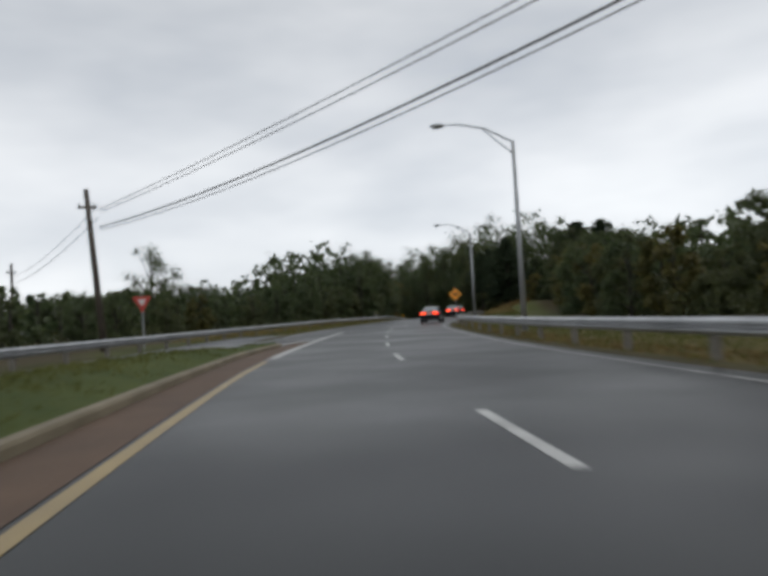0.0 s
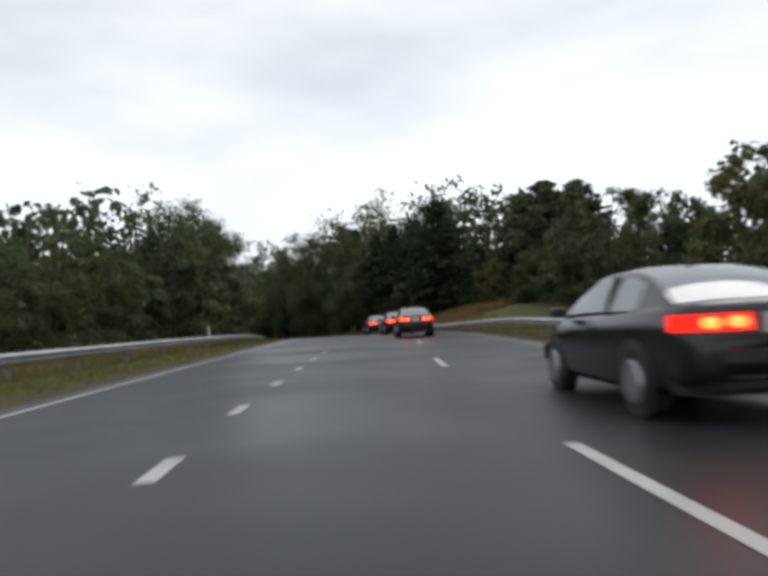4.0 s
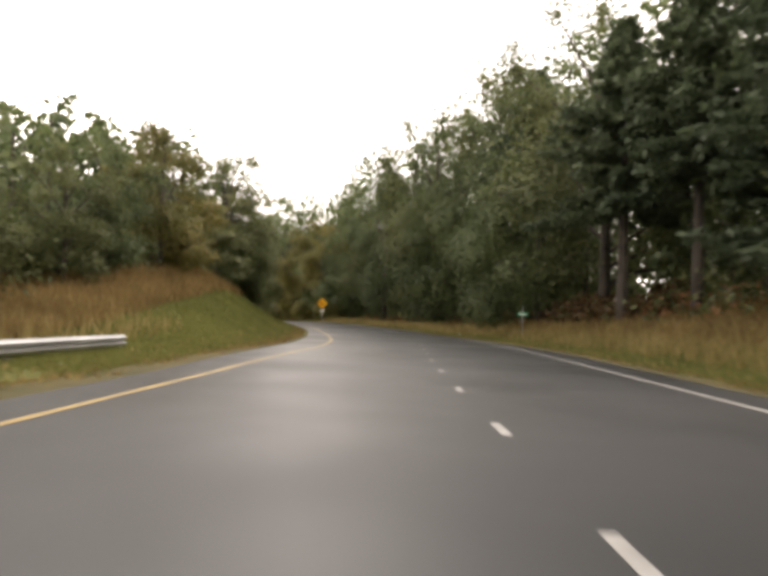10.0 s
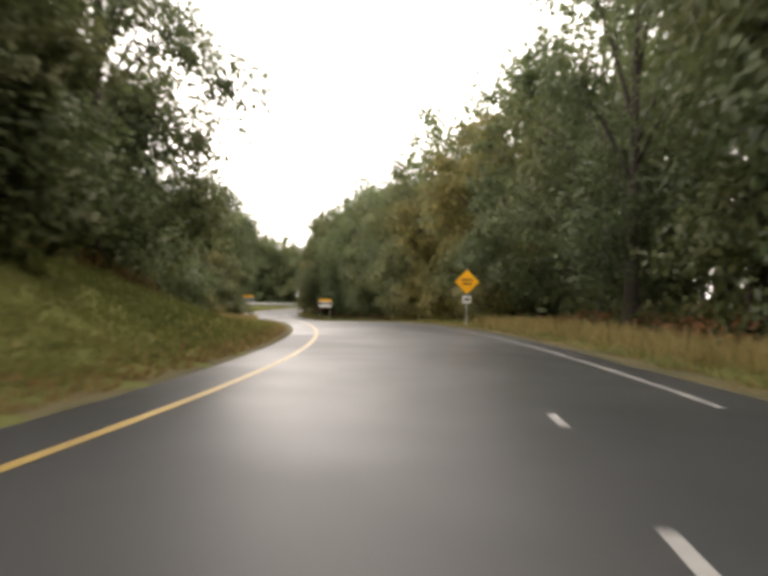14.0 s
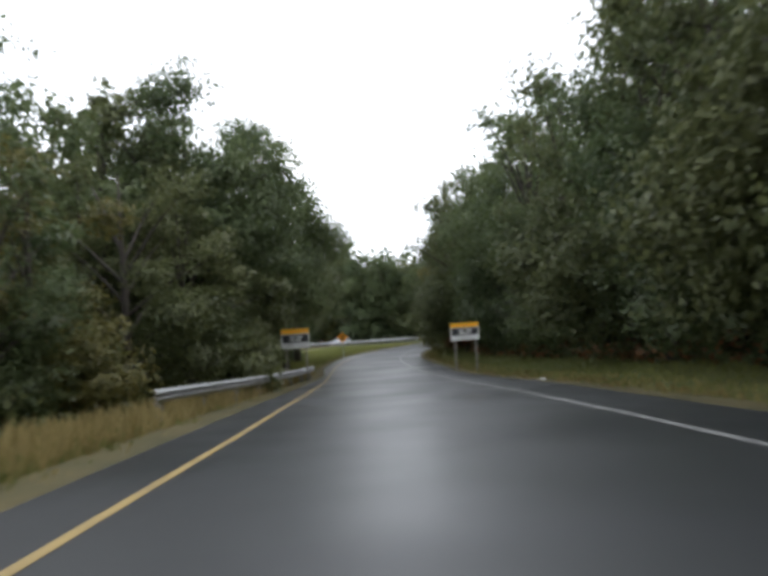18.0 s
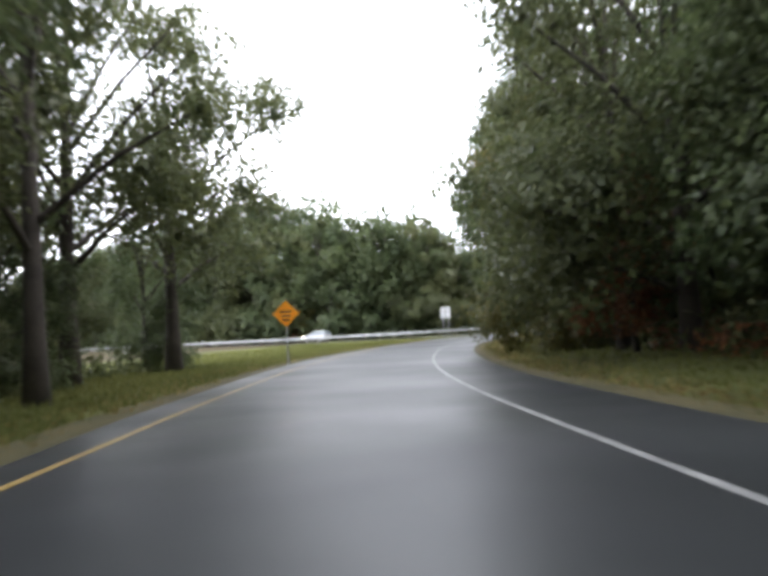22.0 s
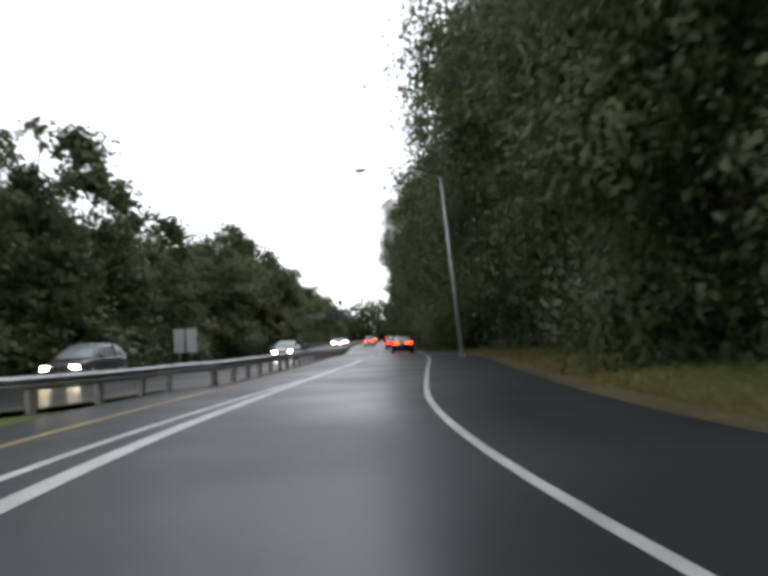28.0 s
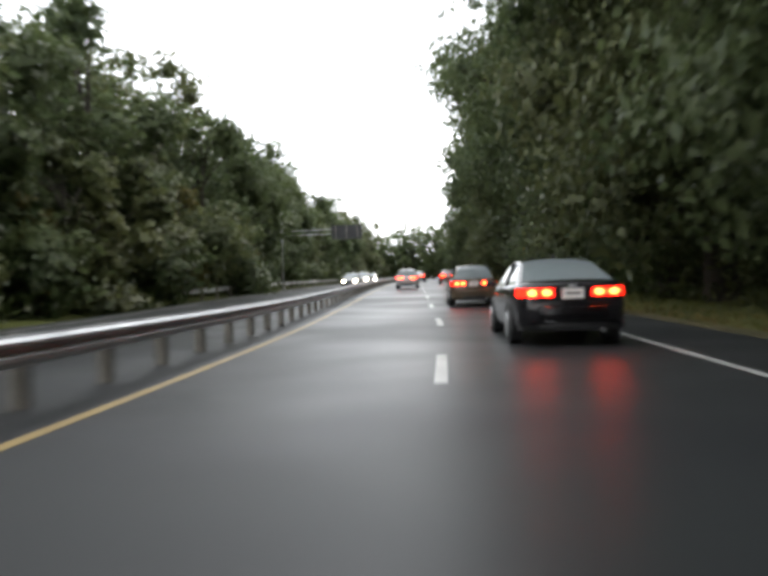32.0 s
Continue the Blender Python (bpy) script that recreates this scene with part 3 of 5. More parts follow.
# ---- trees ----
def leaf_quads(rng, centres, radii, count, size, flat=0.5, long=1.0, inner=0.0, swell=1.4, sprays=0):
    """Corners of many small leaves round the centres: in sprays near the outside of each, and loosely within."""
    chance = radii ** 2 / (radii ** 2).sum()
    out = rng.normal(size=(count, 3))
    out /= np.linalg.norm(out, axis=1)[:, None]
    core = rng.random(count) < inner
    if sprays:
        total = len(centres) * sprays
        owner = rng.choice(len(centres), total, p=chance)
        way = rng.normal(size=(total, 3)) + (0, 0, 0.25)
        way /= np.linalg.norm(way, axis=1)[:, None]
        hub = centres[owner] + way * (radii[owner] * rng.uniform(0.5, 1.0, total))[:, None] * (1, 1, 0.85)
        reach = radii[owner] * rng.uniform(0.22, 0.4, total)
        pick = rng.choice(total, count, p=reach ** 2 / (reach ** 2).sum())
        loose = rng.normal(size=(count, 3)) * (0.5, 0.5, 0.3)
        at = np.where(core[:, None], centres[owner[pick]] + out * (radii[owner[pick]] * rng.uniform(0, 0.75, count))[:, None], hub[pick] + loose * reach[pick][:, None])
        out = np.where(core[:, None], out, way[pick] + loose * 0.6)
        out /= np.linalg.norm(out, axis=1)[:, None]
    else:
        pick = rng.choice(len(centres), count, p=chance)
        far = np.where(core, rng.uniform(0.0, 0.72, count), rng.uniform(0.45, 1.10, count) ** 0.8)
        at = centres[pick] + out * (radii[pick] * far)[:, None] * (1, 1, 0.85)
    normal = out * 0.6 + rng.normal(size=(count, 3)) * 0.6 + (0, 0, flat)
    normal /= np.linalg.norm(normal, axis=1)[:, None]
    side = np.cross(normal, rng.normal(size=(count, 3)))
    side /= np.linalg.norm(side, axis=1)[:, None]
    other = np.cross(normal, side)
    half = size * np.where(core, swell, 1.0)[:, None] * rng.uniform(0.6, 1.35, count)[:, None] / 2
    u, v = side * half * long, other * half
    tip = normal * half * 0.35
    corners = np.stack([at - u * 1.25 - tip, at - v * 0.72, at + u * 1.25 - tip * 0.5, at + v * 0.72], 1)
    # leaves of one spray are lit alike: their normals lean outwards
    lean = out * 0.8 + normal * 0.45 + (0, 0, 0.3)
    lean /= np.linalg.norm(lean, axis=1)[:, None]
    return np.concatenate([corners, np.repeat(lean[:, None], 4, 1)], 2).reshape(-1, 6)


def quads_mesh(name, corners, mat):
    me = quad_mesh(name, corners[:, :3], np.arange(len(corners)).reshape(-1, 4), mat)
    if corners.shape[1] == 6:
        me.polygons.foreach_set("use_smooth", np.ones(len(me.polygons), bool))
        me.normals_split_custom_set_from_vertices(corners[:, 3:].astype(np.float32))
    return me


def crown_blobs(rng, height, radius, low, count, lean=0.0):
    z = low + (height * 0.96 - low) * (np.arange(count) + rng.uniform(0, 1, count)) / count
    u = np.clip((z - low) / (height - low), 0, 1)
    wide = radius * np.sqrt(np.clip(1 - ((u - 0.42) / 0.62) ** 2, 0.05, 1))
    a, r = rng.uniform(0, 2 * math.pi, count), wide * np.sqrt(rng.uniform(0.05, 1.0, count)) * (1 - 0.45 * np.clip(u - 0.6, 0, 1))
    rad = rng.uniform(0.11, 0.18, count) * height * (1 - 0.35 * u)
    return np.stack([r * np.cos(a) + lean * u, r * np.sin(a), z - rad * 0.3], -1), rad


def broadleaf(name, seed, height, radius, low, count, size, leaves, label, gaps=26, inner=0.24, swell=1.4, sprays=12):
    """A tree: tapered trunk with limbs, and a crown of many small leaf clumps with gaps."""
    rng = np.random.default_rng(seed)
    tree = thing(name, label, "tree")
    centres, radii = crown_blobs(rng, height, radius, low, gaps)
    bm = bmesh.new()
    bend_x, bend_y = rng.uniform(-0.4, 0.4, 2)
    stem = [(bend_x * (z / height) ** 2, bend_y * (z / height) ** 2, z) for z in np.linspace(-0.4, height * 0.86, 7)]
    foot = 0.016 * height + 0.05
    tube(bm, stem, [foot * (1.25 if i == 0 else 1 - 0.145 * i) for i in range(7)], 7)
    for c in centres[np.argsort(-centres[:, 2])][::2]:
        z0 = max(0.8, c[2] * 0.62)
        root = Vector((bend_x * (z0 / height) ** 2, bend_y * (z0 / height) ** 2, z0))
        tip = Vector(c)
        mid = root.lerp(tip, 0.5) + Vector((0, 0, 0.25))
        tube(bm, [root, mid, tip], [foot * 0.38, foot * 0.24, foot * 0.08], 5, False)
    part("trunk", bm, BARK, tree, smooth=True)
    hang("crown", quads_mesh("crown", leaf_quads(rng, centres, radii, count, size, inner=inner, swell=swell, sprays=sprays), leaves), tree)
    return tree


def conifer(name, seed, height, radius, label, mat, bare=0.1, needles=20000):
    """A pine: straight trunk, drooping whorls of branches set with short tufts of needles."""
    rng = np.random.default_rng(seed)
    tree = thing(name, label, "tree")
    bm = bmesh.new()
    tube(bm, [(0, 0, -0.4), (0, 0, height * 0.5), (0, 0, height)], [0.02 * height, 0.012 * height, 0.01], 7)
    tufts = []
    for z in np.arange(height * bare, height * 0.985, 0.42):
        u = z / height
        reach = radius * min(1.0, 1.45 * (1 - u) ** 0.72) * rng.uniform(0.72, 1.12) + 0.25
        for a in rng.uniform(0, 2 * math.pi, 7):
            r = reach * rng.uniform(0.7, 1.15)
            tip = Vector((r * math.cos(a), r * math.sin(a), z + r * (0.18 if u > 0.5 else -0.08)))
            tube(bm, [(0, 0, z), tip], [0.035, 0.01], 4, False)
            for s in np.linspace(0.25, 1, max(3, int(r / 0.38))):
                tufts.append((*(Vector((0, 0, z)).lerp(tip, s)), 0.42))
    part("trunk", bm, BARK, tree)
    tufts = np.array(tufts)
    corners = leaf_quads(rng, tufts[:, :3], tufts[:, 3], needles, 0.29, 0.7, 1.5, 0.3)
    hang("crown", quads_mesh("crown", corners, mat), tree)
    return tree


rng = np.random.default_rng(5)
KINDS, NEAR = {}, {}
for kind, seed, height, radius, low, leaves, label, blobs, dense in (
        ("maple_green", 1, 14, 4.6, 1.4, "green", "tall green broadleaf tree with a dense uneven crown", 28, 1.0),
        ("oak_olive", 2, 15, 5.2, 2.4, "olive", "olive-green broadleaf tree with gaps in its crown", 26, 1.0),
        ("ash_tall", 3, 17, 4.3, 3.2, "green", "tall slender green tree with an open crown", 24, 0.9),
        ("birch_yellow", 4, 12, 3.8, 1.2, "yellow", "broadleaf tree turning yellow, with a loose crown", 26, 0.9),
        ("thicket", 6, 9, 4.2, 0.3, "olive", "low bushy tree, leafy down to the ground", 26, 1.0),
        ("locust_open", 7, 16, 5.0, 6.0, "olive", "thin-leaved tree with sky showing through its crown", 22, 0.8),
        ("maple_orange", 8, 10, 3.0, 2.0, "orange", "small maple turning orange in front of the wood", 26, 0.7),
        ("oak_high", 12, 17, 6.0, 7.0, "green", "tall spreading oak whose branches reach over the road", 40, 1.8)):
    if kind != "oak_high":
        KINDS[kind] = broadleaf("broadleaf_tree", seed, height, radius, low, int(11500 * dense), 0.25, LEAVES[leaves], label, blobs, 0.34, 1.9, 26)
    NEAR[kind] = broadleaf("broadleaf_tree", seed + 20, height, radius, low, int(21000 * dense), 0.155, LEAVES[leaves], label, blobs, 0.38, 1.4, 20)
KINDS["pine"] = NEAR["pine"] = conifer("pine_tree", 9, 17, 4.8, "dark green pine with ragged drooping branches", LEAVES["conifer"])
KINDS["pine_tall"] = NEAR["pine_tall"] = conifer("pine_tree", 31, 18, 4.4, "tall pine with a bare straight trunk below its branches", LEAVES["conifer"], 0.36, 12500)
KINDS["oak_high"] = NEAR["oak_high"]
STOCK = {k: max(v.z for v in (Vector(c) for o in t.children for c in o.bound_box)) for k, t in NEAR.items()}
used = set()    # the kinds whose first tree is already planted


def plant(kind, place, height, turn, group, wide=1.0, near=False):
    """A tree of a kind at a place on the ground, scaled to a height."""
    z = float(ground_height(np.array([place[0]]), np.array([place[1]]))[0])
    s = height / STOCK[kind]
    side = wide * (min(s, 0.55 + 0.45 * s) if kind != "oak_high" else s)
    m = Matrix.LocRotScale((place[0], place[1], z - 0.05), Euler((0, 0, turn)), (side, side, s))
    tree = (NEAR if near else KINDS)[kind]
    if tree in used:
        tree = copy_thing(tree, m @ Matrix.Diagonal([1 / k for k in tree.scale] + [1]))
    else:
        used.add(tree)
        tree.matrix_basis = m
    tree["group"] = group
    return tree


def clear_of_roads(x, y, room=1.0):
    near, off, beyond = lay(np.array([x]), np.array([y]))
    tau, off, beyond = TAU[near[0]], off[0], beyond[0]
    if left_edge(tau) - room < off < right_edge(tau) + room:
        return False
    if -2.5 < beyond < 12.0 and tau > 22:
        return False
    if tau < 4.2 and -11.0 < off < 0:
        return False
    return True


# offset and height of the wood's front along the line
front_right = varying(FRONT_RIGHT)
tall_right, back_right = varying(TALL_RIGHT), varying(BACK_RIGHT)
front_left = varying(FRONT_LEFT)
tall_left = varying(TALL_LEFT)
MIX = ("maple_green", "oak_olive", "ash_tall", "birch_yellow", "maple_green", "oak_olive", "maple_green", "thicket")
woods = []      # the ranks behind, planted as one mass
planted = 0
dist = np.r_[0, np.cumsum(np.hypot(np.diff(LINE_X), np.diff(LINE_Y)))]
for side, front, tall, t_from, t_to in (("right", front_right, tall_right, -1.5, 44), ("left", front_left, tall_left, -1.5, 24.9)):
    s0, s1 = np.interp((t_from, t_to), TAU, dist)
    for s in np.arange(s0, s1, 5.0):
        tau = float(np.interp(s + rng.uniform(-1.2, 1.2), dist, TAU))
        sign = 1 if side == "right" else -1
        for rank, gap in enumerate((0, 4.5, 9.5, 15.5)):
            d = front(tau) + sign * (gap + rng.uniform(-0.9, 1.3))
            p = on_line(tau, d)
            h = tall(tau) * rng.uniform(0.82, 1.1) * (1 + 0.04 * rank)
            if rank == 0:
                h *= 0.9
            elif side == "right":
                h = max(h, back_right(tau) * rng.uniform(0.85, 1.08))
            elif 23.4 < tau < 25 and rng.random() < 0.85:
                continue        # an open stand of trunks with the sky behind
            if side == "right" and rank and 12.9 < tau < 13.9 and rng.random() < 0.45:
                continue        # thin wood, with the sky between the trunks
            if not clear_of_roads(p.x, p.y, 2.2):
                continue
            if rank == 0 and side == "left" and tau > 23.2:
                h *= 0.5
            if rank == 0 and planted < 270:
                kind = MIX[rng.integers(len(MIX))]
                if side == "right" and 11.4 < tau < 13.8 and rng.random() < 0.75:
                    kind = "pine_tall" if tau > 12.2 else "pine"
                if side == "right" and 14.2 < tau < 16 and rng.random() < 0.4:
                    kind = "locust_open"
                if side == "right" and tau < 10.6 and kind == "ash_tall":
                    kind = "oak_olive"
                if h > 15 and kind in ("thicket", "birch_yellow"):
                    kind = "ash_tall" if rng.random() < 0.6 else "maple_green"
                if kind == "thicket":
                    h *= 0.7
                plant(kind, p, h, rng.uniform(0, 6.28), f"trees along the {side} side", rng.uniform(0.9, 1.15), abs(d) < 15.5 and 8.5 < tau < 36)
                planted += 1
            else:
                woods.append((p.x, p.y, h, 2 if side == "left" and 16 < tau < 21 else rank < 2 or (side == "right" and 11 < tau < 22 and rank < 3)))
far_tall = varying(FAR_TALL)
for run in np.arange(4, RUN_END, 4.4):
    for rank, gap in enumerate((13.6, 16.8, 20.4, 25.0)):
        p = by_median(run + rng.uniform(-1.5, 1.5), gap + rng.uniform(-1, 1.5) + np.interp(run, (315, 350), (0, 2)))
        h = far_tall(run) * rng.uniform(0.86, 1.1)
        if not clear_of_roads(p.x, p.y, 3):
            continue
        if rank == 0 and run > 10:
            kind = MIX[rng.integers(len(MIX))]
            plant(kind, p, h * (0.5 if kind in ("thicket", "birch_yellow") else 0.92), rng.uniform(0, 6.28), "trees beyond the far carriageway", rng.uniform(0.9, 1.15))
        else:
            woods.append((p.x, p.y, h, rank < 2))
# the wood that closes the view where the motorway bends away
for d in np.arange(-60, 46, 4.5):
    for ahead in (6, 9, 12, 16, 21):
        p = on_line(44, d + rng.uniform(-1.5, 1.5)) + Vector((-math.sin(head[-1]), math.cos(head[-1]), 0)) * (ahead + rng.uniform(-2, 2))
        woods.append((p.x, p.y, float(np.interp(d, (-60, -30, -13, 0, 40), (12, 13, 16, 20, 20))) * rng.uniform(0.85, 1.1), False))
# the two dark pines that stand by themselves, and single trees
plant("pine", (-57.0, 126.5), 13.0, 0.5, "pines", 1.15)
plant("pine", (-46.8, 136.6), 15.3, 2.1, "pines", 1.3)
plant("pine", (-43.6, 141.0), 16.2, 4.0, "pines", 1.35)
plant("maple_green", (-50.2, 136.0), 14.2, 4.0, "single trees", 1.2)
plant("oak_olive", (-44.5, 131.0), 13.2, 1.0, "single trees", 1.2)
plant("maple_green", (-39.5, 134.0), 13.5, 5.0, "single trees", 1.2)
plant("locust_open", (-166.4, 190.4), 15.6, 1.0, "single trees", 0.9)
plant("maple_green", (-66.5, 52.5), 10.4, 2.0, "single trees", 0.95, True)
for tau, d, h, wide in ((21.2, -9.2, 17, 0.95), (22.0, -8.8, 18, 0.95), (22.7, -8.2, 18, 0.9), (23.4, -7.8, 17, 0.95), (23.9, -9.8, 17, 1.1), (24.5, -9.0, 16.5, 1.15),
                        (26.1, 9.0, 19, 0.92), (26.8, 9.4, 20, 0.92), (27.6, 11.0, 20, 0.95), (28.5, 11.2, 21, 0.9),
                        (29.6, 10.6, 25, 0.9), (30.5, 10.8, 26, 0.9), (31.4, 10.4, 26, 0.9), (32.4, 9.9, 24, 0.95), (33.3, 9.6, 25, 0.95), (34.2, 9.4, 25, 0.95), (35.1, 9.4, 25, 0.95)):
    plant("locust_open" if tau > 23 and tau < 25 else "oak_high", on_line(tau, d), h, tau * 2.3, "trees that overhang the road", wide, True)
plant("oak_high", on_line(27.0, 7.9), 18.0, 0.7, "trees that overhang the road", 1.0, True)
plant("maple_orange", on_line(25.6, 8.3), 13.5, 0.3, "single trees", 0.6, True)
plant("birch_yellow", on_line(24.6, 7.9), 12.5, 0.9, "single trees", 0.9, True)
plant("birch_yellow", on_line(25.2, 8.8), 15.0, 2.9, "single trees", 0.8, True)
for run, kind, h in ((150, "birch_yellow", 7.5), (157, "maple_orange", 5.0), (163, "birch_yellow", 8.0), (170, "birch_yellow", 6.0)):
    plant(kind, by_median(run, 12.6), h, run * 1.7, "trees beyond the far carriageway", 1.1)
plant("maple_orange", on_line(23.9, 8.6), 6.5, 2.3, "single trees", 0.9, True)
for tau, d, h in ((8.6, -13.2, 10.5), (9.2, -12.6, 11), (9.8, -12.4, 10.5)):
    plant("maple_green", on_line(tau, d), h, tau * 3.1, "trees along the left side", 1.15, True)
for tree in set(KINDS.values()) | set(NEAR.values()):
    if tree not in used:
        for ob in (*tree.children, tree):
            bpy.data.objects.remove(ob)
# the woods behind the first rank
corners = []
wx, wy, wh, w_front = np.array(woods).T
wz = ground_height(wx, wy)
for x, y, z, h, front_row in zip(wx, wy, wz, wh, w_front):
    c, r = crown_blobs(rng, h, 1.2 + h * 0.18, h * 0.1, 20)
    corners.append(leaf_quads(rng, c, r, int((380, 1250, 3400)[int(front_row)] * (h / 12) ** 1.2), (0.72, 0.38, 0.24)[int(front_row)], inner=0.4, swell=1.15, sprays=9) + (x, y, z, 0, 0, 0))
tagged(new("woodland", quads_mesh("woodland", np.concatenate(corners), LEAVES["green"])), "dense mixed wood behind the roadside trees", "woodland", "", "stuff")
bm = bmesh.new()
for x, y, z, h in zip(wx, wy, wz, wh):
    tube(bm, [(x, y, z - 0.3), (x + 0.1, y, z + h * 0.8)], [0.2, 0.06], 5, False)
trunks = part("woodland_trunks", bm, BARK)
tagged(trunks, "dark bare trunks standing in the wood behind", "woodland", "", "stuff")

# ---- guard rails ----
def profile_sweep(points, shape, mat, name, ups=None):
    """Sweep a cross-section (across, up) along points."""
    verts, faces = [], []
    n = len(shape)
    for i, p in enumerate(points):
        a, b = points[max(i - 1, 0)], points[min(i + 1, len(points) - 1)]
        way = (b - a)
        way.z = 0
        way.normalize()
        across = Vector((way.y, -way.x, 0))
        for s, u in shape:
            verts.append(p + across * s + Vector((0, 0, u)))
    for i in range(len(points) - 1):
        for j in range(n):
            k = (j + 1) % n
            faces.append((i * n + j, i * n + k, (i + 1) * n + k, (i + 1) * n + j))
    faces += [tuple(range(n))[::-1], tuple((len(points) - 1) * n + j for j in range(n))]
    return mesh_of(name, verts, faces, mat)


def w_beam(face):
    """The cross-section of a corrugated beam 0.31 m high that bulges towards the road."""
    wave = [(0.00, 0.42), (0.015, 0.45), (0.083, 0.485), (0.083, 0.525), (0.0, 0.56), (0.0, 0.59), (0.083, 0.625), (0.083, 0.665), (0.015, 0.70), (0.00, 0.73)]
    return [(face * x, z) for x, z in wave] + [(face * (x - 0.012), z) for x, z in wave[::-1]]


POST_ME = None


def guard_rail(points, face, label, base=0.0, spacing=3.81, curl=True):
    """A galvanised beam on posts along points on the ground. face: +1 if the road lies to its right."""
    global POST_ME
    rail = thing("guard_rail", label, "guard rail")
    pts = [p + Vector((0, 0, base)) for p in points]
    hang("beam", profile_sweep(pts, w_beam(face), STEEL, "beam"), rail, "ribbed grey steel beam")
    if POST_ME is None:
        bm = bmesh.new()
        box(bm, (0.14, 0.18, 1.25), (0, 0, 0.10), 0.012)
        POST_ME = bpy.data.meshes.new("post")
        bm.to_mesh(POST_ME)
        bm.free()
        POST_ME.materials.append(POST)
    run = np.r_[0, np.cumsum([(b - a).length for a, b in zip(pts, pts[1:])])]
    xyz = np.array(pts)
    for s in np.arange(0.6, run[-1] - 0.2, spacing):
        p = Vector([np.interp(s, run, xyz[:, k]) for k in range(3)])
        q = Vector([np.interp(s + 0.3, run, xyz[:, k]) for k in range(3)])
        way = (q - p).normalized()
        turn = math.atan2(-way.x, way.y)
        across = Vector((way.y, -way.x, 0))
        hang("post", POST_ME, rail, "", Matrix.LocRotScale(p - across * face * 0.10, Euler((0, 0, turn)), None))
    return rail


def along(start, end, d, h=lambda t: 0.0, step=0.12):
    return [on_line(t, d(t), h(t)) for t in np.arange(start, end, step)]


guard_rail(along(-4, 8.8, lambda t: mark_right(t) + 1.15, varying([(6.5, 0), (8.0, -0.25)])), -1, "grey steel guard rail along the outer road edge")
guard_rail(along(-4, 11.6, varying([(-4, -9.9), (1, -9.7), (3, -9.3), (4, -8.7), (6.5, -8.0), (8, -8.2), (9.85, -8.0), (11.5, -6.7)]), varying([(5, 0), (7, -0.16), (10, -0.28)])), 1,
           "long grey steel guard rail before the low trees, ending in grass")
guard_rail(along(19.45, 21.95, varying([(19.4, -4.9), (19.6, -4.85), (20.5, -4.5), (21.4, -4.15), (22.4, -3.75)])), 1,
           "grey guard rail before the work sign", -0.02)
guard_rail([by_median(r, 0.0) for r in np.arange(30, RUN_END - 1, 1.5)], 1, "grey median guard rail between the two carriageways", 0.0, 1.905)
guard_rail([by_median(r, 10.6) for r in np.arange(MED_RUN[60] + 75, RUN_END - 1, 2.0)], -1, "far guard rail before the wood")

# ---- the island's kerb and brick strip ----
ribbon("paved_strip", -6, 2.36, lambda t: kerb_in(t) + 0.12 if t < 2.06 else -2.9 + 2.1 * (t - 2.06), lambda t: mark_left(t) - 0.14, 0.006, BRICK_STRIP, label="red-brown paved strip beside the island", category="paving")
pts = [on_line(t, kerb_in(t)) for t in np.arange(-5, 2.06, 0.1)]
kerb_me = profile_sweep(pts, [(-0.1, -0.1), (0.1, -0.1), (0.1, 0.10), (0.075, 0.14), (-0.1, 0.14)], KERB, "kerb")
tagged(new("kerb", kerb_me), "pale weathered concrete kerb round the grass island", "kerb", "", "structure")
def mound(t, u):
    """Height of the island's turf over the road, u of the way across it."""
    return 0.12 + (0.1 + 0.2 * np.clip((1.75 - t) / 0.5, 0, 1)) * np.sin(math.pi * u)


verts, faces = [], []
for i, t in enumerate(np.arange(-5, 2.08, 0.06)):
    inner = kerb_in(t) - 0.1
    outer = min(island_out(t), inner - 0.05)
    for u in np.linspace(0, 1, 5):
        verts.append(on_line(t, inner + (outer - inner) * u, float(mound(t, u)) * (1 if u < 1 else -0.5)))
    if i:
        faces += [((i - 1) * 5 + j, i * 5 + j, i * 5 + j + 1, (i - 1) * 5 + j + 1) for j in range(4)]
tagged(new("grass_island", mesh_of("grass_island", verts, faces, LAWN, True)), "low grass island between the joining lanes", "grass", "", "structure")
stripe(2.08, 2.64, varying([(2.08, -3.0), (2.64, -1.85)]), 0.22, WHITE_PAINT, "white line from the island's tip to the broad line", 0.007)

# ---- lamps, poles, wires ----
LENS = material("lamp_lens", (0.35, 0.36, 0.34), (0.5, 0.5, 0.48), rough=0.25, scale=0.3)


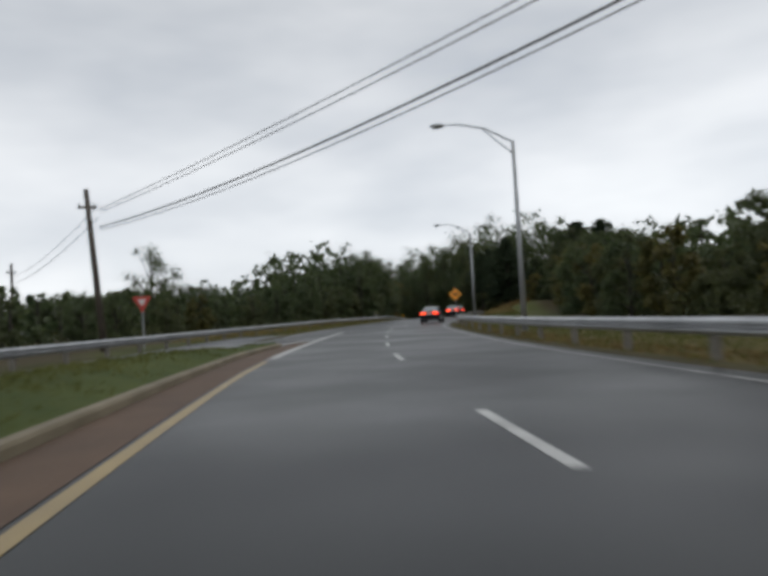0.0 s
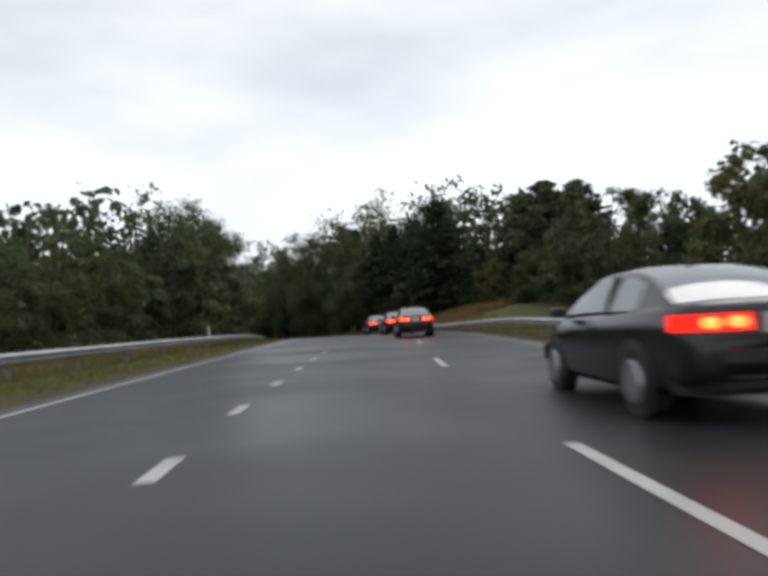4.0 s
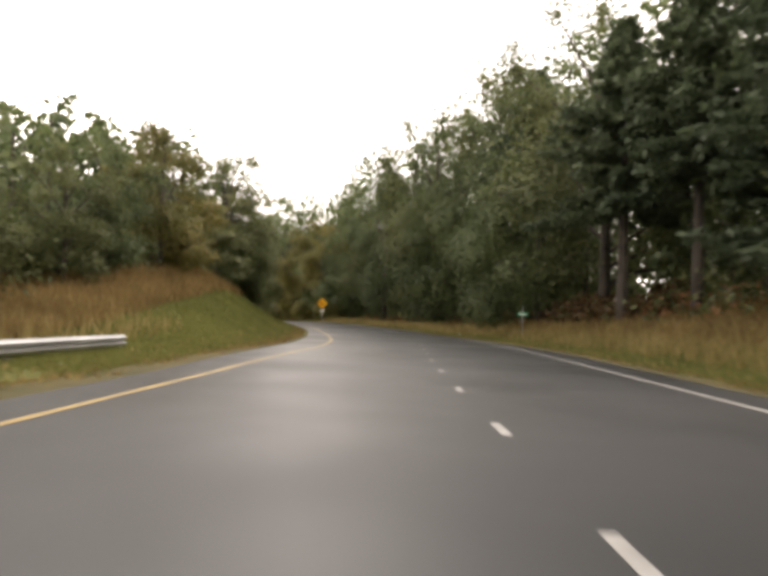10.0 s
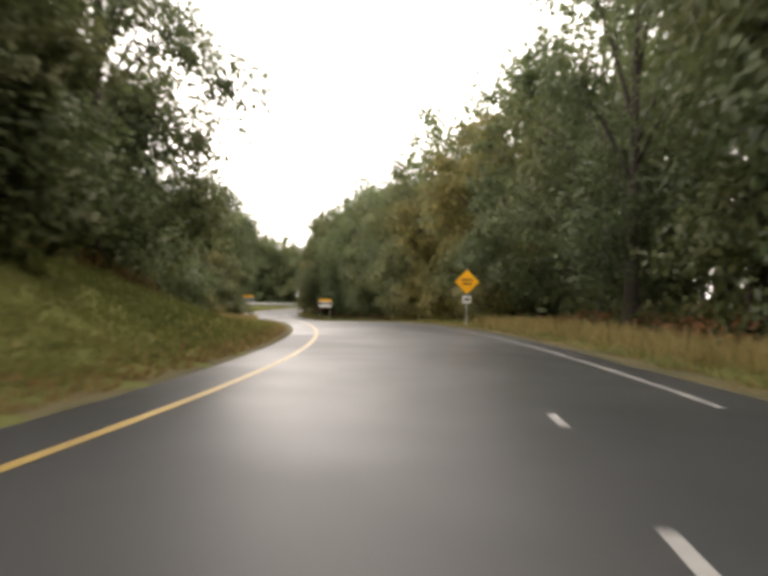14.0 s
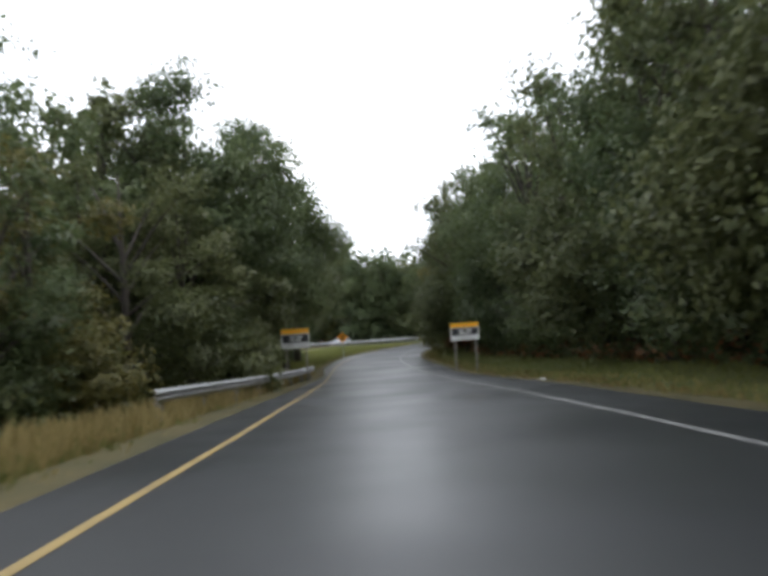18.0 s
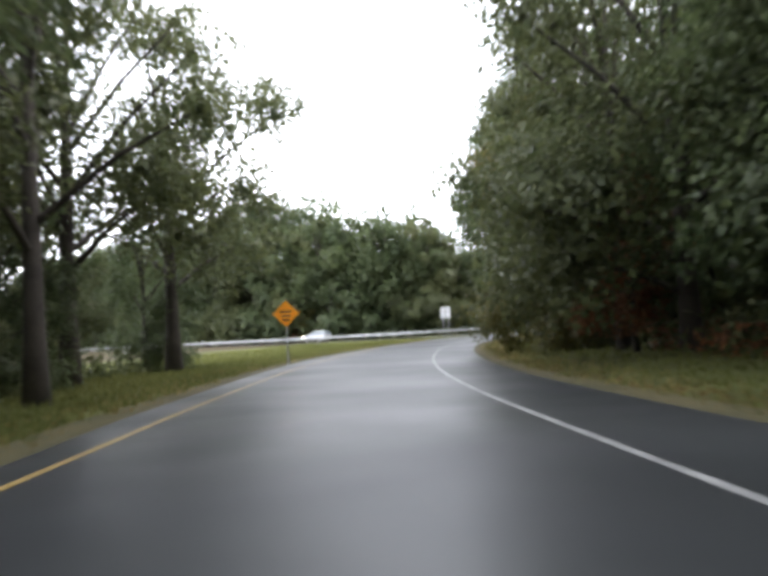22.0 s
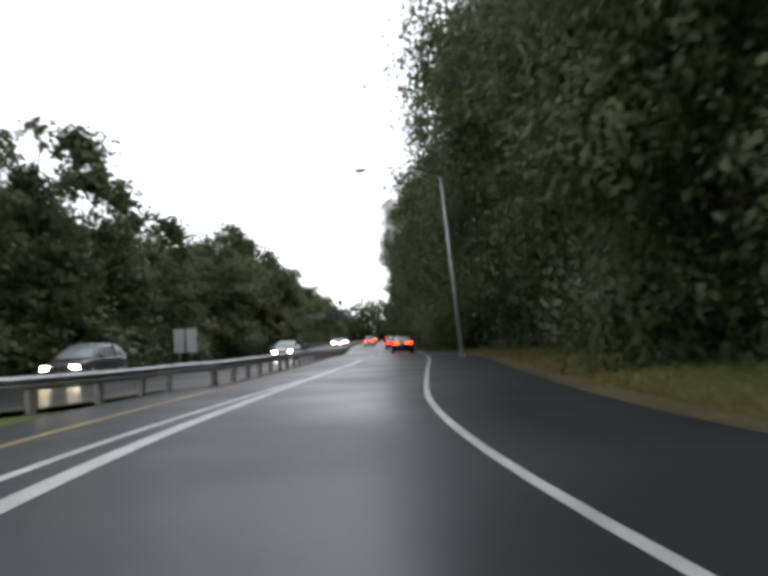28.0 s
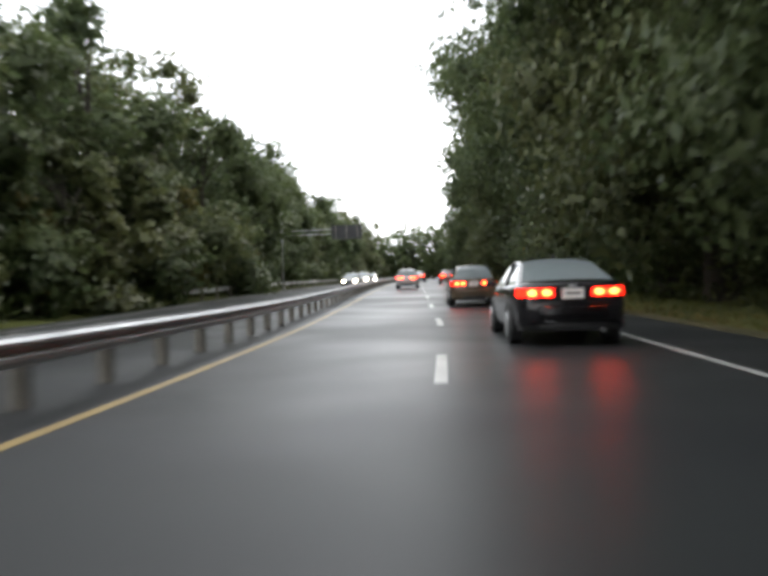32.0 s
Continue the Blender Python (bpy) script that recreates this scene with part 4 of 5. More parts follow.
def street_lamp(tau, d, height, reach, label, arm=True, thick=1.0, lean=0.0):
    lamp = thing("street_lamp", label, "street lamp", "street lamps", "", Matrix.LocRotScale(on_line(tau, d, -0.05), Euler((0, radians(-lean), radians(bearing(tau)))), None))
    bm = bmesh.new()
    tube(bm, [(0, 0, 0), (0, 0, height * 0.5), (0, 0, height)], [0.13 * thick, 0.105 * thick, 0.075 * thick], 10)
    part("pole", bm, GREY_POLE, lamp, smooth=True)
    bm = bmesh.new()
    box(bm, (0.4, 0.4, 0.1), (0, 0, 0.05), 0.02)
    for x, y in ((0.14, 0.14), (-0.14, 0.14), (0.14, -0.14), (-0.14, -0.14)):
        bmesh.ops.create_cone(bm, cap_ends=True, segments=8, radius1=0.025, radius2=0.025, depth=0.12, matrix=Matrix.Translation((x, y, 0.12)))
    part("base_plate", bm, GREY_POLE, lamp)
    if arm:
        bm = bmesh.new()
        tube(bm, [(0, 0, height - 0.05), (-reach * 0.4, 0, height + 0.62), (-reach * 0.75, 0, height + 0.86), (-reach, 0, height + 0.88)], [0.045, 0.04, 0.035, 0.03], 8)
        tube(bm, [(0, 0, height - 0.6), (-reach * 0.25, 0, height + 0.1), (-reach * 0.45, 0, height + 0.66)], [0.03, 0.026, 0.024], 6)
        part("arm", bm, GREY_POLE, lamp, smooth=True)
        bm = bmesh.new()
        bmesh.ops.create_uvsphere(bm, u_segments=12, v_segments=8, radius=1.0, matrix=Matrix.Translation((-reach - 0.22, 0, height + 0.86)) @ Matrix.Diagonal((0.36, 0.16, 0.10, 1)))
        head_part = part("lamp_head", bm, GREY_POLE, lamp, smooth=True)
        bm = bmesh.new()
        bmesh.ops.create_uvsphere(bm, u_segments=10, v_segments=6, radius=1.0, matrix=Matrix.Translation((-reach - 0.26, 0, height + 0.79)) @ Matrix.Diagonal((0.22, 0.12, 0.07, 1)))
        part("lens", bm, LENS, head_part, smooth=True)
    return lamp


street_lamp(2.12, 7.95, 8.55, 3.1, "tall grey street lamp with a curved bracket arm")
street_lamp(4.72, 7.55, 8.3, 2.8, "tall grey street lamp with a curved bracket arm")
street_lamp(30.56, 4.25, 9.6, 4.0, "tall thick grey lamp pole leaning before the dark wood", True, 1.0, 3.4)
street_lamp(36.3, -15.2, 8.6, 2.2, "grey lamp pole beyond the far carriageway")


def utility_pole(place, height, turn, label, lean=0.0):
    pole = thing("utility_pole", label, "utility pole", "", "", Matrix.LocRotScale(place, Euler((0, radians(-lean), turn)), None))
    bm = bmesh.new()
    tube(bm, [(0, 0, -0.3), (0, 0, height * 0.5), (0, 0, height)], [0.19, 0.16, 0.12], 9)
    part("pole", bm, WOOD_POLE, pole, smooth=True)
    bm = bmesh.new()
    box(bm, (0.9, 0.10, 0.12), (0, 0.14, height - 0.9), 0.01)
    part("crossarm", bm, WOOD_POLE, pole)
    for x in (-0.36, 0.36):
        bm = bmesh.new()
        bmesh.ops.create_cone(bm, cap_ends=True, segments=8, radius1=0.05, radius2=0.03, depth=0.16, matrix=Matrix.Translation((x, 0.14, height - 0.76)))
        part("insulator", bm, LENS, pole)
    return pole


POLE_A, POLE_B = on_line(2.42, -12.5, 0), Vector((4.22, 11.37, 0.0))
line_turn = math.atan2(POLE_B.y - POLE_A.y, POLE_B.x - POLE_A.x) + math.pi / 2
utility_pole(POLE_A, 8.3, line_turn, "dark wooden utility pole with wires, leaning slightly", 4.0)
utility_pole(POLE_B, 9.2, line_turn, "dark wooden utility pole with wires across the road")
POLE_C = on_line(4.3, -36, 0)
utility_pole(POLE_C, 8.0, line_turn, "dark wooden utility pole among the low trees")


def wire(a, b, sag, radius, label):
    bm = bmesh.new()
    pts = [a.lerp(b, u) - Vector((0, 0, sag * 4 * u * (1 - u))) for u in np.linspace(0, 1, 17)]
    tube(bm, pts, radius, 5)
    ob = part("overhead_wire", bm, CABLE)
    return tagged(ob, label, "cable", "overhead wires")


wire(POLE_A + Vector((0, 0, 6.38)), POLE_B + Vector((0, 0, 7.36)), 0.66, 0.032, "thick black overhead cable from pole to pole")
wire(POLE_A + Vector((0, 0, 6.22)), POLE_B + Vector((0, 0, 7.20)), 0.70, 0.018, "thin black overhead cable from pole to pole")
wire(POLE_A + Vector((0.15, 0, 7.12)), POLE_B + Vector((0.15, 0, 7.90)), 0.29, 0.018, "thin overhead power wire across the road")
wire(POLE_A + Vector((-0.15, 0, 7.26)), POLE_B + Vector((-0.15, 0, 8.02)), 0.25, 0.018, "thin overhead power wire across the road")
wire(POLE_C + Vector((0, 0, 6.0)), POLE_A + Vector((0, 0, 6.9)), 0.5, 0.02, "thin overhead wire between two poles")
wire(POLE_C + Vector((0, 0, 6.6)), POLE_A + Vector((0, 0, 7.5)), 0.5, 0.016, "thin overhead wire between two poles")

# ---- signs ----
ORANGE = material("orange_sign_sheet", (0.86, 0.30, 0.012), (0.92, 0.36, 0.02), rough=0.4, scale=0.6)
AMBER = material("amber_sign_sheet", (0.84, 0.38, 0.012), (0.90, 0.44, 0.02), rough=0.4, scale=0.6)
YELLOW = material("yellow_sign_sheet", (0.75, 0.42, 0.03), (0.82, 0.50, 0.06), rough=0.4, scale=0.6)
SIGN_RED = material("red_sign_sheet", (0.50, 0.045, 0.03), (0.60, 0.07, 0.045), rough=0.4, scale=0.6)
SIGN_WHITE = material("white_sign_sheet", (0.62, 0.62, 0.60), (0.74, 0.74, 0.72), rough=0.4, scale=0.6)
SIGN_BLACK = material("black_sign_sheet", (0.018, 0.019, 0.022), (0.035, 0.036, 0.04), rough=0.45, scale=0.6)
SIGN_GREEN = material("green_sign_sheet", (0.01, 0.16, 0.08), (0.02, 0.24, 0.12), rough=0.4, scale=0.6)
SIGN_BACK = material("dull_aluminium_sheet", (0.45, 0.46, 0.46), (0.58, 0.58, 0.58), rough=0.5, metal=0.3, scale=0.8)


def facing(place, tau, turn=0.0):
    return Matrix.LocRotScale(place, Euler((0, 0, radians(bearing(tau) + turn))), None)


def plate(bm, w, h, x, z, y=0.0, thick=0.012):
    return box(bm, (w, thick, h), (x, y, z), 0.003)


def drop_to_ground(p):
    return float(ground_height(np.array([p.x]), np.array([p.y]))[0])


def diamond_sign(tau, d, centre, side, sheet, label, plaque=False, bars=2):
    """A diamond warning sign on a post, with its picture as plain dark bars."""
    p = on_line(tau, d)
    road = p.z
    p.z = drop_to_ground(p)
    sign = thing("warning_sign", label, "road sign", "", "", facing(p, tau))
    c = centre + road - p.z
    bm = bmesh.new()
    box(bm, (0.07, 0.05, c + side * 0.75 + 0.3), (0, 0.04, (c + side * 0.75 - 0.3) / 2), 0.008)
    part("post", bm, GREY_POLE, sign)
    bm = bmesh.new()
    box(bm, (side, 0.012, side), (0, 0, 0), 0.003)
    bmesh.ops.rotate(bm, verts=bm.verts, cent=(0, 0, 0), matrix=Matrix.Rotation(radians(45), 3, "Y"))
    bmesh.ops.translate(bm, verts=bm.verts, vec=(0, 0, c))
    panel = part("panel", bm, sheet, sign)
    for k in range(bars):
        bm = bmesh.new()
        box(bm, (side * (0.62 - 0.12 * k), 0.004, side * 0.10), (0, -0.009, c + side * (0.11 - 0.22 * k)), 0.001)
        part("bar", bm, SIGN_BLACK, panel, "dark bar in place of writing")
    if plaque:
        bm = bmesh.new()
        plate(bm, 0.46, 0.36, 0, c - side * 0.72 - 0.24)
        q = part("plaque", bm, SIGN_WHITE, sign, "small white plaque")
        bm = bmesh.new()
        box(bm, (0.3, 0.004, 0.12), (0, -0.009, c - side * 0.72 - 0.24), 0.001)
        part("bar", bm, SIGN_BLACK, q, "dark bar in place of writing")
    return sign




def yield_sign(tau, d, centre, side, label):
    """A red triangle with a white middle, point down, on a post."""
    p = on_line(tau, d)
    road = p.z
    p.z = drop_to_ground(p)
    sign = thing("yield_sign", label, "road sign", "", "", facing(p, tau))
    c = centre + road - p.z
    bm = bmesh.new()
    box(bm, (0.07, 0.05, c + side * 0.4 + 0.3), (0, 0.04, (c + side * 0.4 - 0.3) / 2), 0.008)
    part("post", bm, GREY_POLE, sign)
    panel = None
    for name, k, front, back, mat in (("panel", 1.0, -0.006, 0.006, SIGN_RED), ("field", 0.46, -0.010, -0.0065, SIGN_WHITE)):
        bm = bmesh.new()
        shape = [(-0.46, 0.29), (-0.50, 0.24), (-0.04, -0.56), (0.04, -0.56), (0.50, 0.24), (0.46, 0.29)]
        rows = [[bm.verts.new((x * side * k, y, c + z * side * k)) for x, z in shape] for y in (front, back)]
        bm.faces.new(rows[0])
        bm.faces.new(rows[1][::-1])
        for i in range(6):
            bm.faces.new((rows[0][i], rows[1][i], rows[1][i - 1], rows[0][i - 1]))
        bmesh.ops.recalc_face_normals(bm, faces=bm.faces)
        panel = part(name, bm, mat, panel or sign, "" if panel is None else "white middle of the sign")
    return sign


yield_sign(2.5, -10.9, 2.5, 0.95, "red and white triangular yield sign beyond the joining lane")
diamond_sign(3.8, 6.5, 2.3, 0.7, ORANGE, "orange diamond work sign beside the guard rail")
diamond_sign(16.9, 5.75, 2.2, 0.9, AMBER, "orange-yellow diamond sign with a white plaque below", True)
diamond_sign(24.6, -4.25, 2.3, 0.85, ORANGE, "orange diamond work sign in the grass", False, 3)
diamond_sign(34.6, 6.6, 2.3, 0.7, YELLOW, "small yellow diamond sign before the wood")


def board_sign(tau, d, low, high, wide, label):
    """A work sign: orange head strip, black field with two bars of writing, white foot strip, on two posts."""
    p = on_line(tau, d)
    road = p.z
    p.z = drop_to_ground(p)
    lift = road - p.z
    sign = thing("work_sign", label, "road sign", "pair of work signs", "", facing(p, tau))
    tall = high - low
    for x in (-wide * 0.36, wide * 0.36):
        bm = bmesh.new()
        box(bm, (0.09, 0.09, low + lift + tall + 0.2), (x, 0.07, (low + lift + tall * 0.9 - 0.3) / 2), 0.008)
        part("post", bm, POST, sign, "grey wooden post")
    bm = bmesh.new()
    plate(bm, wide, tall, 0, lift + (low + high) / 2, 0, 0.02)
    back_panel = part("panel", bm, SIGN_WHITE, sign, "white-edged sign panel")
    bm = bmesh.new()
    plate(bm, wide * 1.005, tall * 0.26, 0, lift + high - tall * 0.13, -0.014, 0.014)
    part("head_strip", bm, AMBER, sign, "orange strip")
    bm = bmesh.new()
    plate(bm, wide * 0.92, tall * 0.42, 0, lift + high - tall * 0.51, -0.014, 0.014)
    field = part("black_field", bm, SIGN_BLACK, sign, "black message field")
    for x, w, row in ((-0.12, 0.22, 0.43), (0.15, 0.20, 0.43), (0.0, 0.42, 0.59)):
        bm = bmesh.new()
        box(bm, (wide * w, 0.006, tall * 0.085), (wide * x, -0.024, lift + high - tall * row), 0.001)
        part("bar", bm, SIGN_WHITE, field, "white bar in place of writing")
    bm = bmesh.new()
    box(bm, (wide * 0.8, 0.006, tall * 0.06), (0, -0.014, lift + low + tall * 0.14), 0.001)
    part("bar", bm, SIGN_BACK, back_panel, "grey bar in place of writing")
    return sign


board_sign(21.47, -4.45, 1.82, 2.88, 1.52, "orange, black and white work sign on two posts behind the rail")
board_sign(21.4, 4.65, 1.62, 2.53, 1.52, "orange, black and white work sign on two posts in the grass")


def twin_panel(place, tau, low, wide, tall, label, turn=0.0):
    """Two pale panels side by side on a post, seen from behind."""
    ground = drop_to_ground(place)
    sign = thing("sign_back", label, "road sign", "", "", facing(Vector((place.x, place.y, ground)), tau, turn))
    for x in (-wide * 0.27, wide * 0.27):
        bm = bmesh.new()
        plate(bm, wide * 0.46, tall, x, low + tall / 2)
        part("panel", bm, SIGN_BACK, sign)
        bm = bmesh.new()
        box(bm, (0.06, 0.06, low + tall * 0.9 + 0.2), (x, 0.05, (low + tall * 0.9 - 0.2) / 2), 0.006)
        part("post", bm, GREY_POLE, sign)
    return sign


twin_panel(Vector((-256.4, 294.3, 0)), 31.0, 1.1, 1.5, 1.55, "two pale sign panels seen from behind")
twin_panel(Vector((-249.0, 264.9, 0)), 29.2, 2.4, 1.35, 1.5, "two pale sign panels seen from behind", 20)
p = on_line(13.1, 7.7)
small = thing("name_sign", "small green sign on a thin post in the grass", "road sign", "", "", facing(Vector((p.x, p.y, drop_to_ground(p))), 13.1))
bm = bmesh.new()
plate(bm, 0.62, 0.2, 0, on_line(13.1).z + 1.45 - drop_to_ground(p))
panel = part("panel", bm, SIGN_GREEN, small)
bm = bmesh.new()
box(bm, (0.42, 0.004, 0.06), (0, -0.009, on_line(13.1).z + 1.45 - drop_to_ground(p)), 0.001)
part("bar", bm, SIGN_WHITE, panel, "white bar in place of writing")
bm = bmesh.new()
box(bm, (0.05, 0.04, 2.2), (0, 0.03, 0.6), 0.005)
part("post", bm, GREY_POLE, small)

# overhead sign, seen from behind, on a cantilever mast beyond the far carriageway
mast = thing("overhead_sign", "dark overhead sign panel on a grey cantilever mast", "road sign", "", "", facing(on_line(36.5, -19.3, -0.1), 36.5))
bm = bmesh.new()
tube(bm, [(0, 0, 0), (0, 0, 6.6)], [0.2, 0.15], 10)
part("mast", bm, GREY_POLE, mast, smooth=True)
for z in (5.9, 6.4):
    bm = bmesh.new()
    tube(bm, [(0, 0, z), (12.4, 0, z + 0.1)], [0.07, 0.05], 8)
    part("arm", bm, GREY_POLE, mast, smooth=True)
bm = bmesh.new()
box(bm, (3.4, 0.06, 1.6), (10.6, -0.16, 6.1), 0.01)
panel = part("panel", bm, SIGN_BLACK, mast, "dark dull back of the sign")
for x in (9.4, 10.6, 11.8):
    bm = bmesh.new()
    box(bm, (0.08, 0.08, 1.4), (x, -0.23, 6.1), 0.01)
    part("stiffener", bm, POST, panel)
post = thing("delineator_post", "slim white marker post behind the rail", "marker post", "", "", facing(on_line(7.4, -9.0, -0.05), 7.4))
bm = bmesh.new()
box(bm, (0.1, 0.03, 1.15), (0, 0, 0.57), 0.01)
part("blade", bm, SIGN_WHITE, post)
bm = bmesh.new()
box(bm, (0.07, 0.008, 0.12), (0, -0.02, 1.0), 0.002)
part("reflector", bm, YELLOW, post, "amber reflector")


# ---- litter in the grass ----
def litter(tau, d, size, seed, label):
    """A crumpled piece of white plastic."""
    r = random.Random(seed)
    p = on_line(tau, d)
    p.z = float(ground_height(np.array([p.x]), np.array([p.y]))[0]) + size * 0.25
    bm = bmesh.new()
    bmesh.ops.create_icosphere(bm, subdivisions=2, radius=1.0)
    for v in bm.verts:
        v.co = Vector((v.co.x * size, v.co.y * size * 0.7, v.co.z * size * 0.4)) * r.uniform(0.7, 1.2)
    ob = tagged(part("litter", bm, SIGN_WHITE), label, "litter", "litter by the road")
    ob.location = p
    return ob


litter(20.15, 5.35, 0.16, 1, "crumpled white plastic lying on the grass verge")
litter(13.6, 5.8, 0.14, 2, "crumpled white wrapper on the grass slope")

# ---- vehicles ----
GLASS = material("dark_car_glass", (0.16, 0.19, 0.20), (0.22, 0.25, 0.26), rough=0.06, scale=2)
RUBBER = material("black_tyre_rubber", (0.015, 0.015, 0.016), (0.03, 0.03, 0.03), rough=0.85, scale=0.3)
ALLOY = material("alloy_rim", (0.35, 0.36, 0.37), (0.5, 0.5, 0.5), rough=0.35, metal=0.9, scale=0.3)
# black plastic, used too for the painted shade round the wheels
TRIM_AND_SHADE = material("black_plastic_trim_and_shade", (0.02, 0.02, 0.022), (0.04, 0.04, 0.04), rough=0.6, scale=0.4)
RED_LENS = material("lit_tail_lamp", (0.9, 0.018, 0.008), (0.95, 0.03, 0.01), rough=0.2, glow=1.6)
AMBER_LENS = material("lit_tail_lamp_core", (1.0, 0.10, 0.02), (1.0, 0.12, 0.025), rough=0.2, glow=9.0)
HEAD_LENS = material("lit_head_lamp", (1.0, 0.86, 0.62), (1.0, 0.88, 0.66), rough=0.2, glow=40.0)
PLATE = material("number_plate", (0.7, 0.66, 0.62), (0.78, 0.74, 0.7), rough=0.4, scale=0.2)
PAINTS = {name: material(name + "_car_paint", a, b, rough=0.22, scale=1.5) for name, a, b in (
    ("black", (0.008, 0.0075, 0.009), (0.014, 0.013, 0.015)), ("white", (0.62, 0.62, 0.62), (0.72, 0.72, 0.72)),
    ("silver", (0.33, 0.34, 0.35), (0.45, 0.46, 0.47)), ("bronze", (0.10, 0.075, 0.05), (0.16, 0.12, 0.08)), ("grey", (0.045, 0.05, 0.05), (0.07, 0.075, 0.075)), ("red", (0.28, 0.02, 0.02), (0.36, 0.03, 0.03)))}


def loft(bm, rows):
    """Faces over a grid of points, closed at both ends when the rows are rings."""
    grid = [[bm.verts.new(p) for p in row] for row in rows]
    for one, two in zip(grid, grid[1:]):
        for i in range(len(one) - 1):
            bm.faces.new((one[i], one[i + 1], two[i + 1], two[i]))
    return grid


# side profiles as (y, z), nose towards +y: the body's upper edge, its half width along y, and the roof line
SHAPES = {
    "sedan": dict(deck=((-2.40, 0.74), (-2.38, 0.93), (-2.30, 1.02), (-2.12, 1.055), (-1.75, 1.06), (-1.0, 1.03), (0.6, 1.0), (1.15, 0.97), (1.6, 0.91), (2.0, 0.82), (2.26, 0.70), (2.40, 0.55)),
                  wide=((-2.40, 0.74), (-2.3, 0.82), (-2.0, 0.875), (-1.2, 0.905), (1.3, 0.905), (1.9, 0.86), (2.25, 0.75), (2.40, 0.58)),
                  roof=((-1.98, 1.05), (-1.62, 1.20), (-1.25, 1.345), (-0.88, 1.425), (-0.45, 1.46), (0.0, 1.455), (0.32, 1.41), (0.78, 1.23), (1.24, 0.985)),
                  axle=1.37, wheel=0.325, rear=-2.41, nose=2.40),
    "wagon": dict(deck=((-2.16, 0.78), (-2.15, 0.96), (-2.08, 1.03), (-1.9, 1.05), (-1.5, 1.05), (-0.8, 1.04), (0.6, 1.03), (1.0, 1.01), (1.5, 0.96), (1.9, 0.87), (2.1, 0.74), (2.20, 0.58)),
                  wide=((-2.16, 0.76), (-2.0, 0.85), (-1.6, 0.89), (1.3, 0.89), (1.8, 0.84), (2.08, 0.74), (2.20, 0.6)),
                  roof=((-2.11, 1.04), (-2.02, 1.24), (-1.90, 1.44), (-1.62, 1.545), (-1.0, 1.59), (-0.1, 1.585), (0.22, 1.53), (0.66, 1.30), (1.12, 1.02)),
                  axle=1.29, wheel=0.335, rear=-2.18, nose=2.20),
}


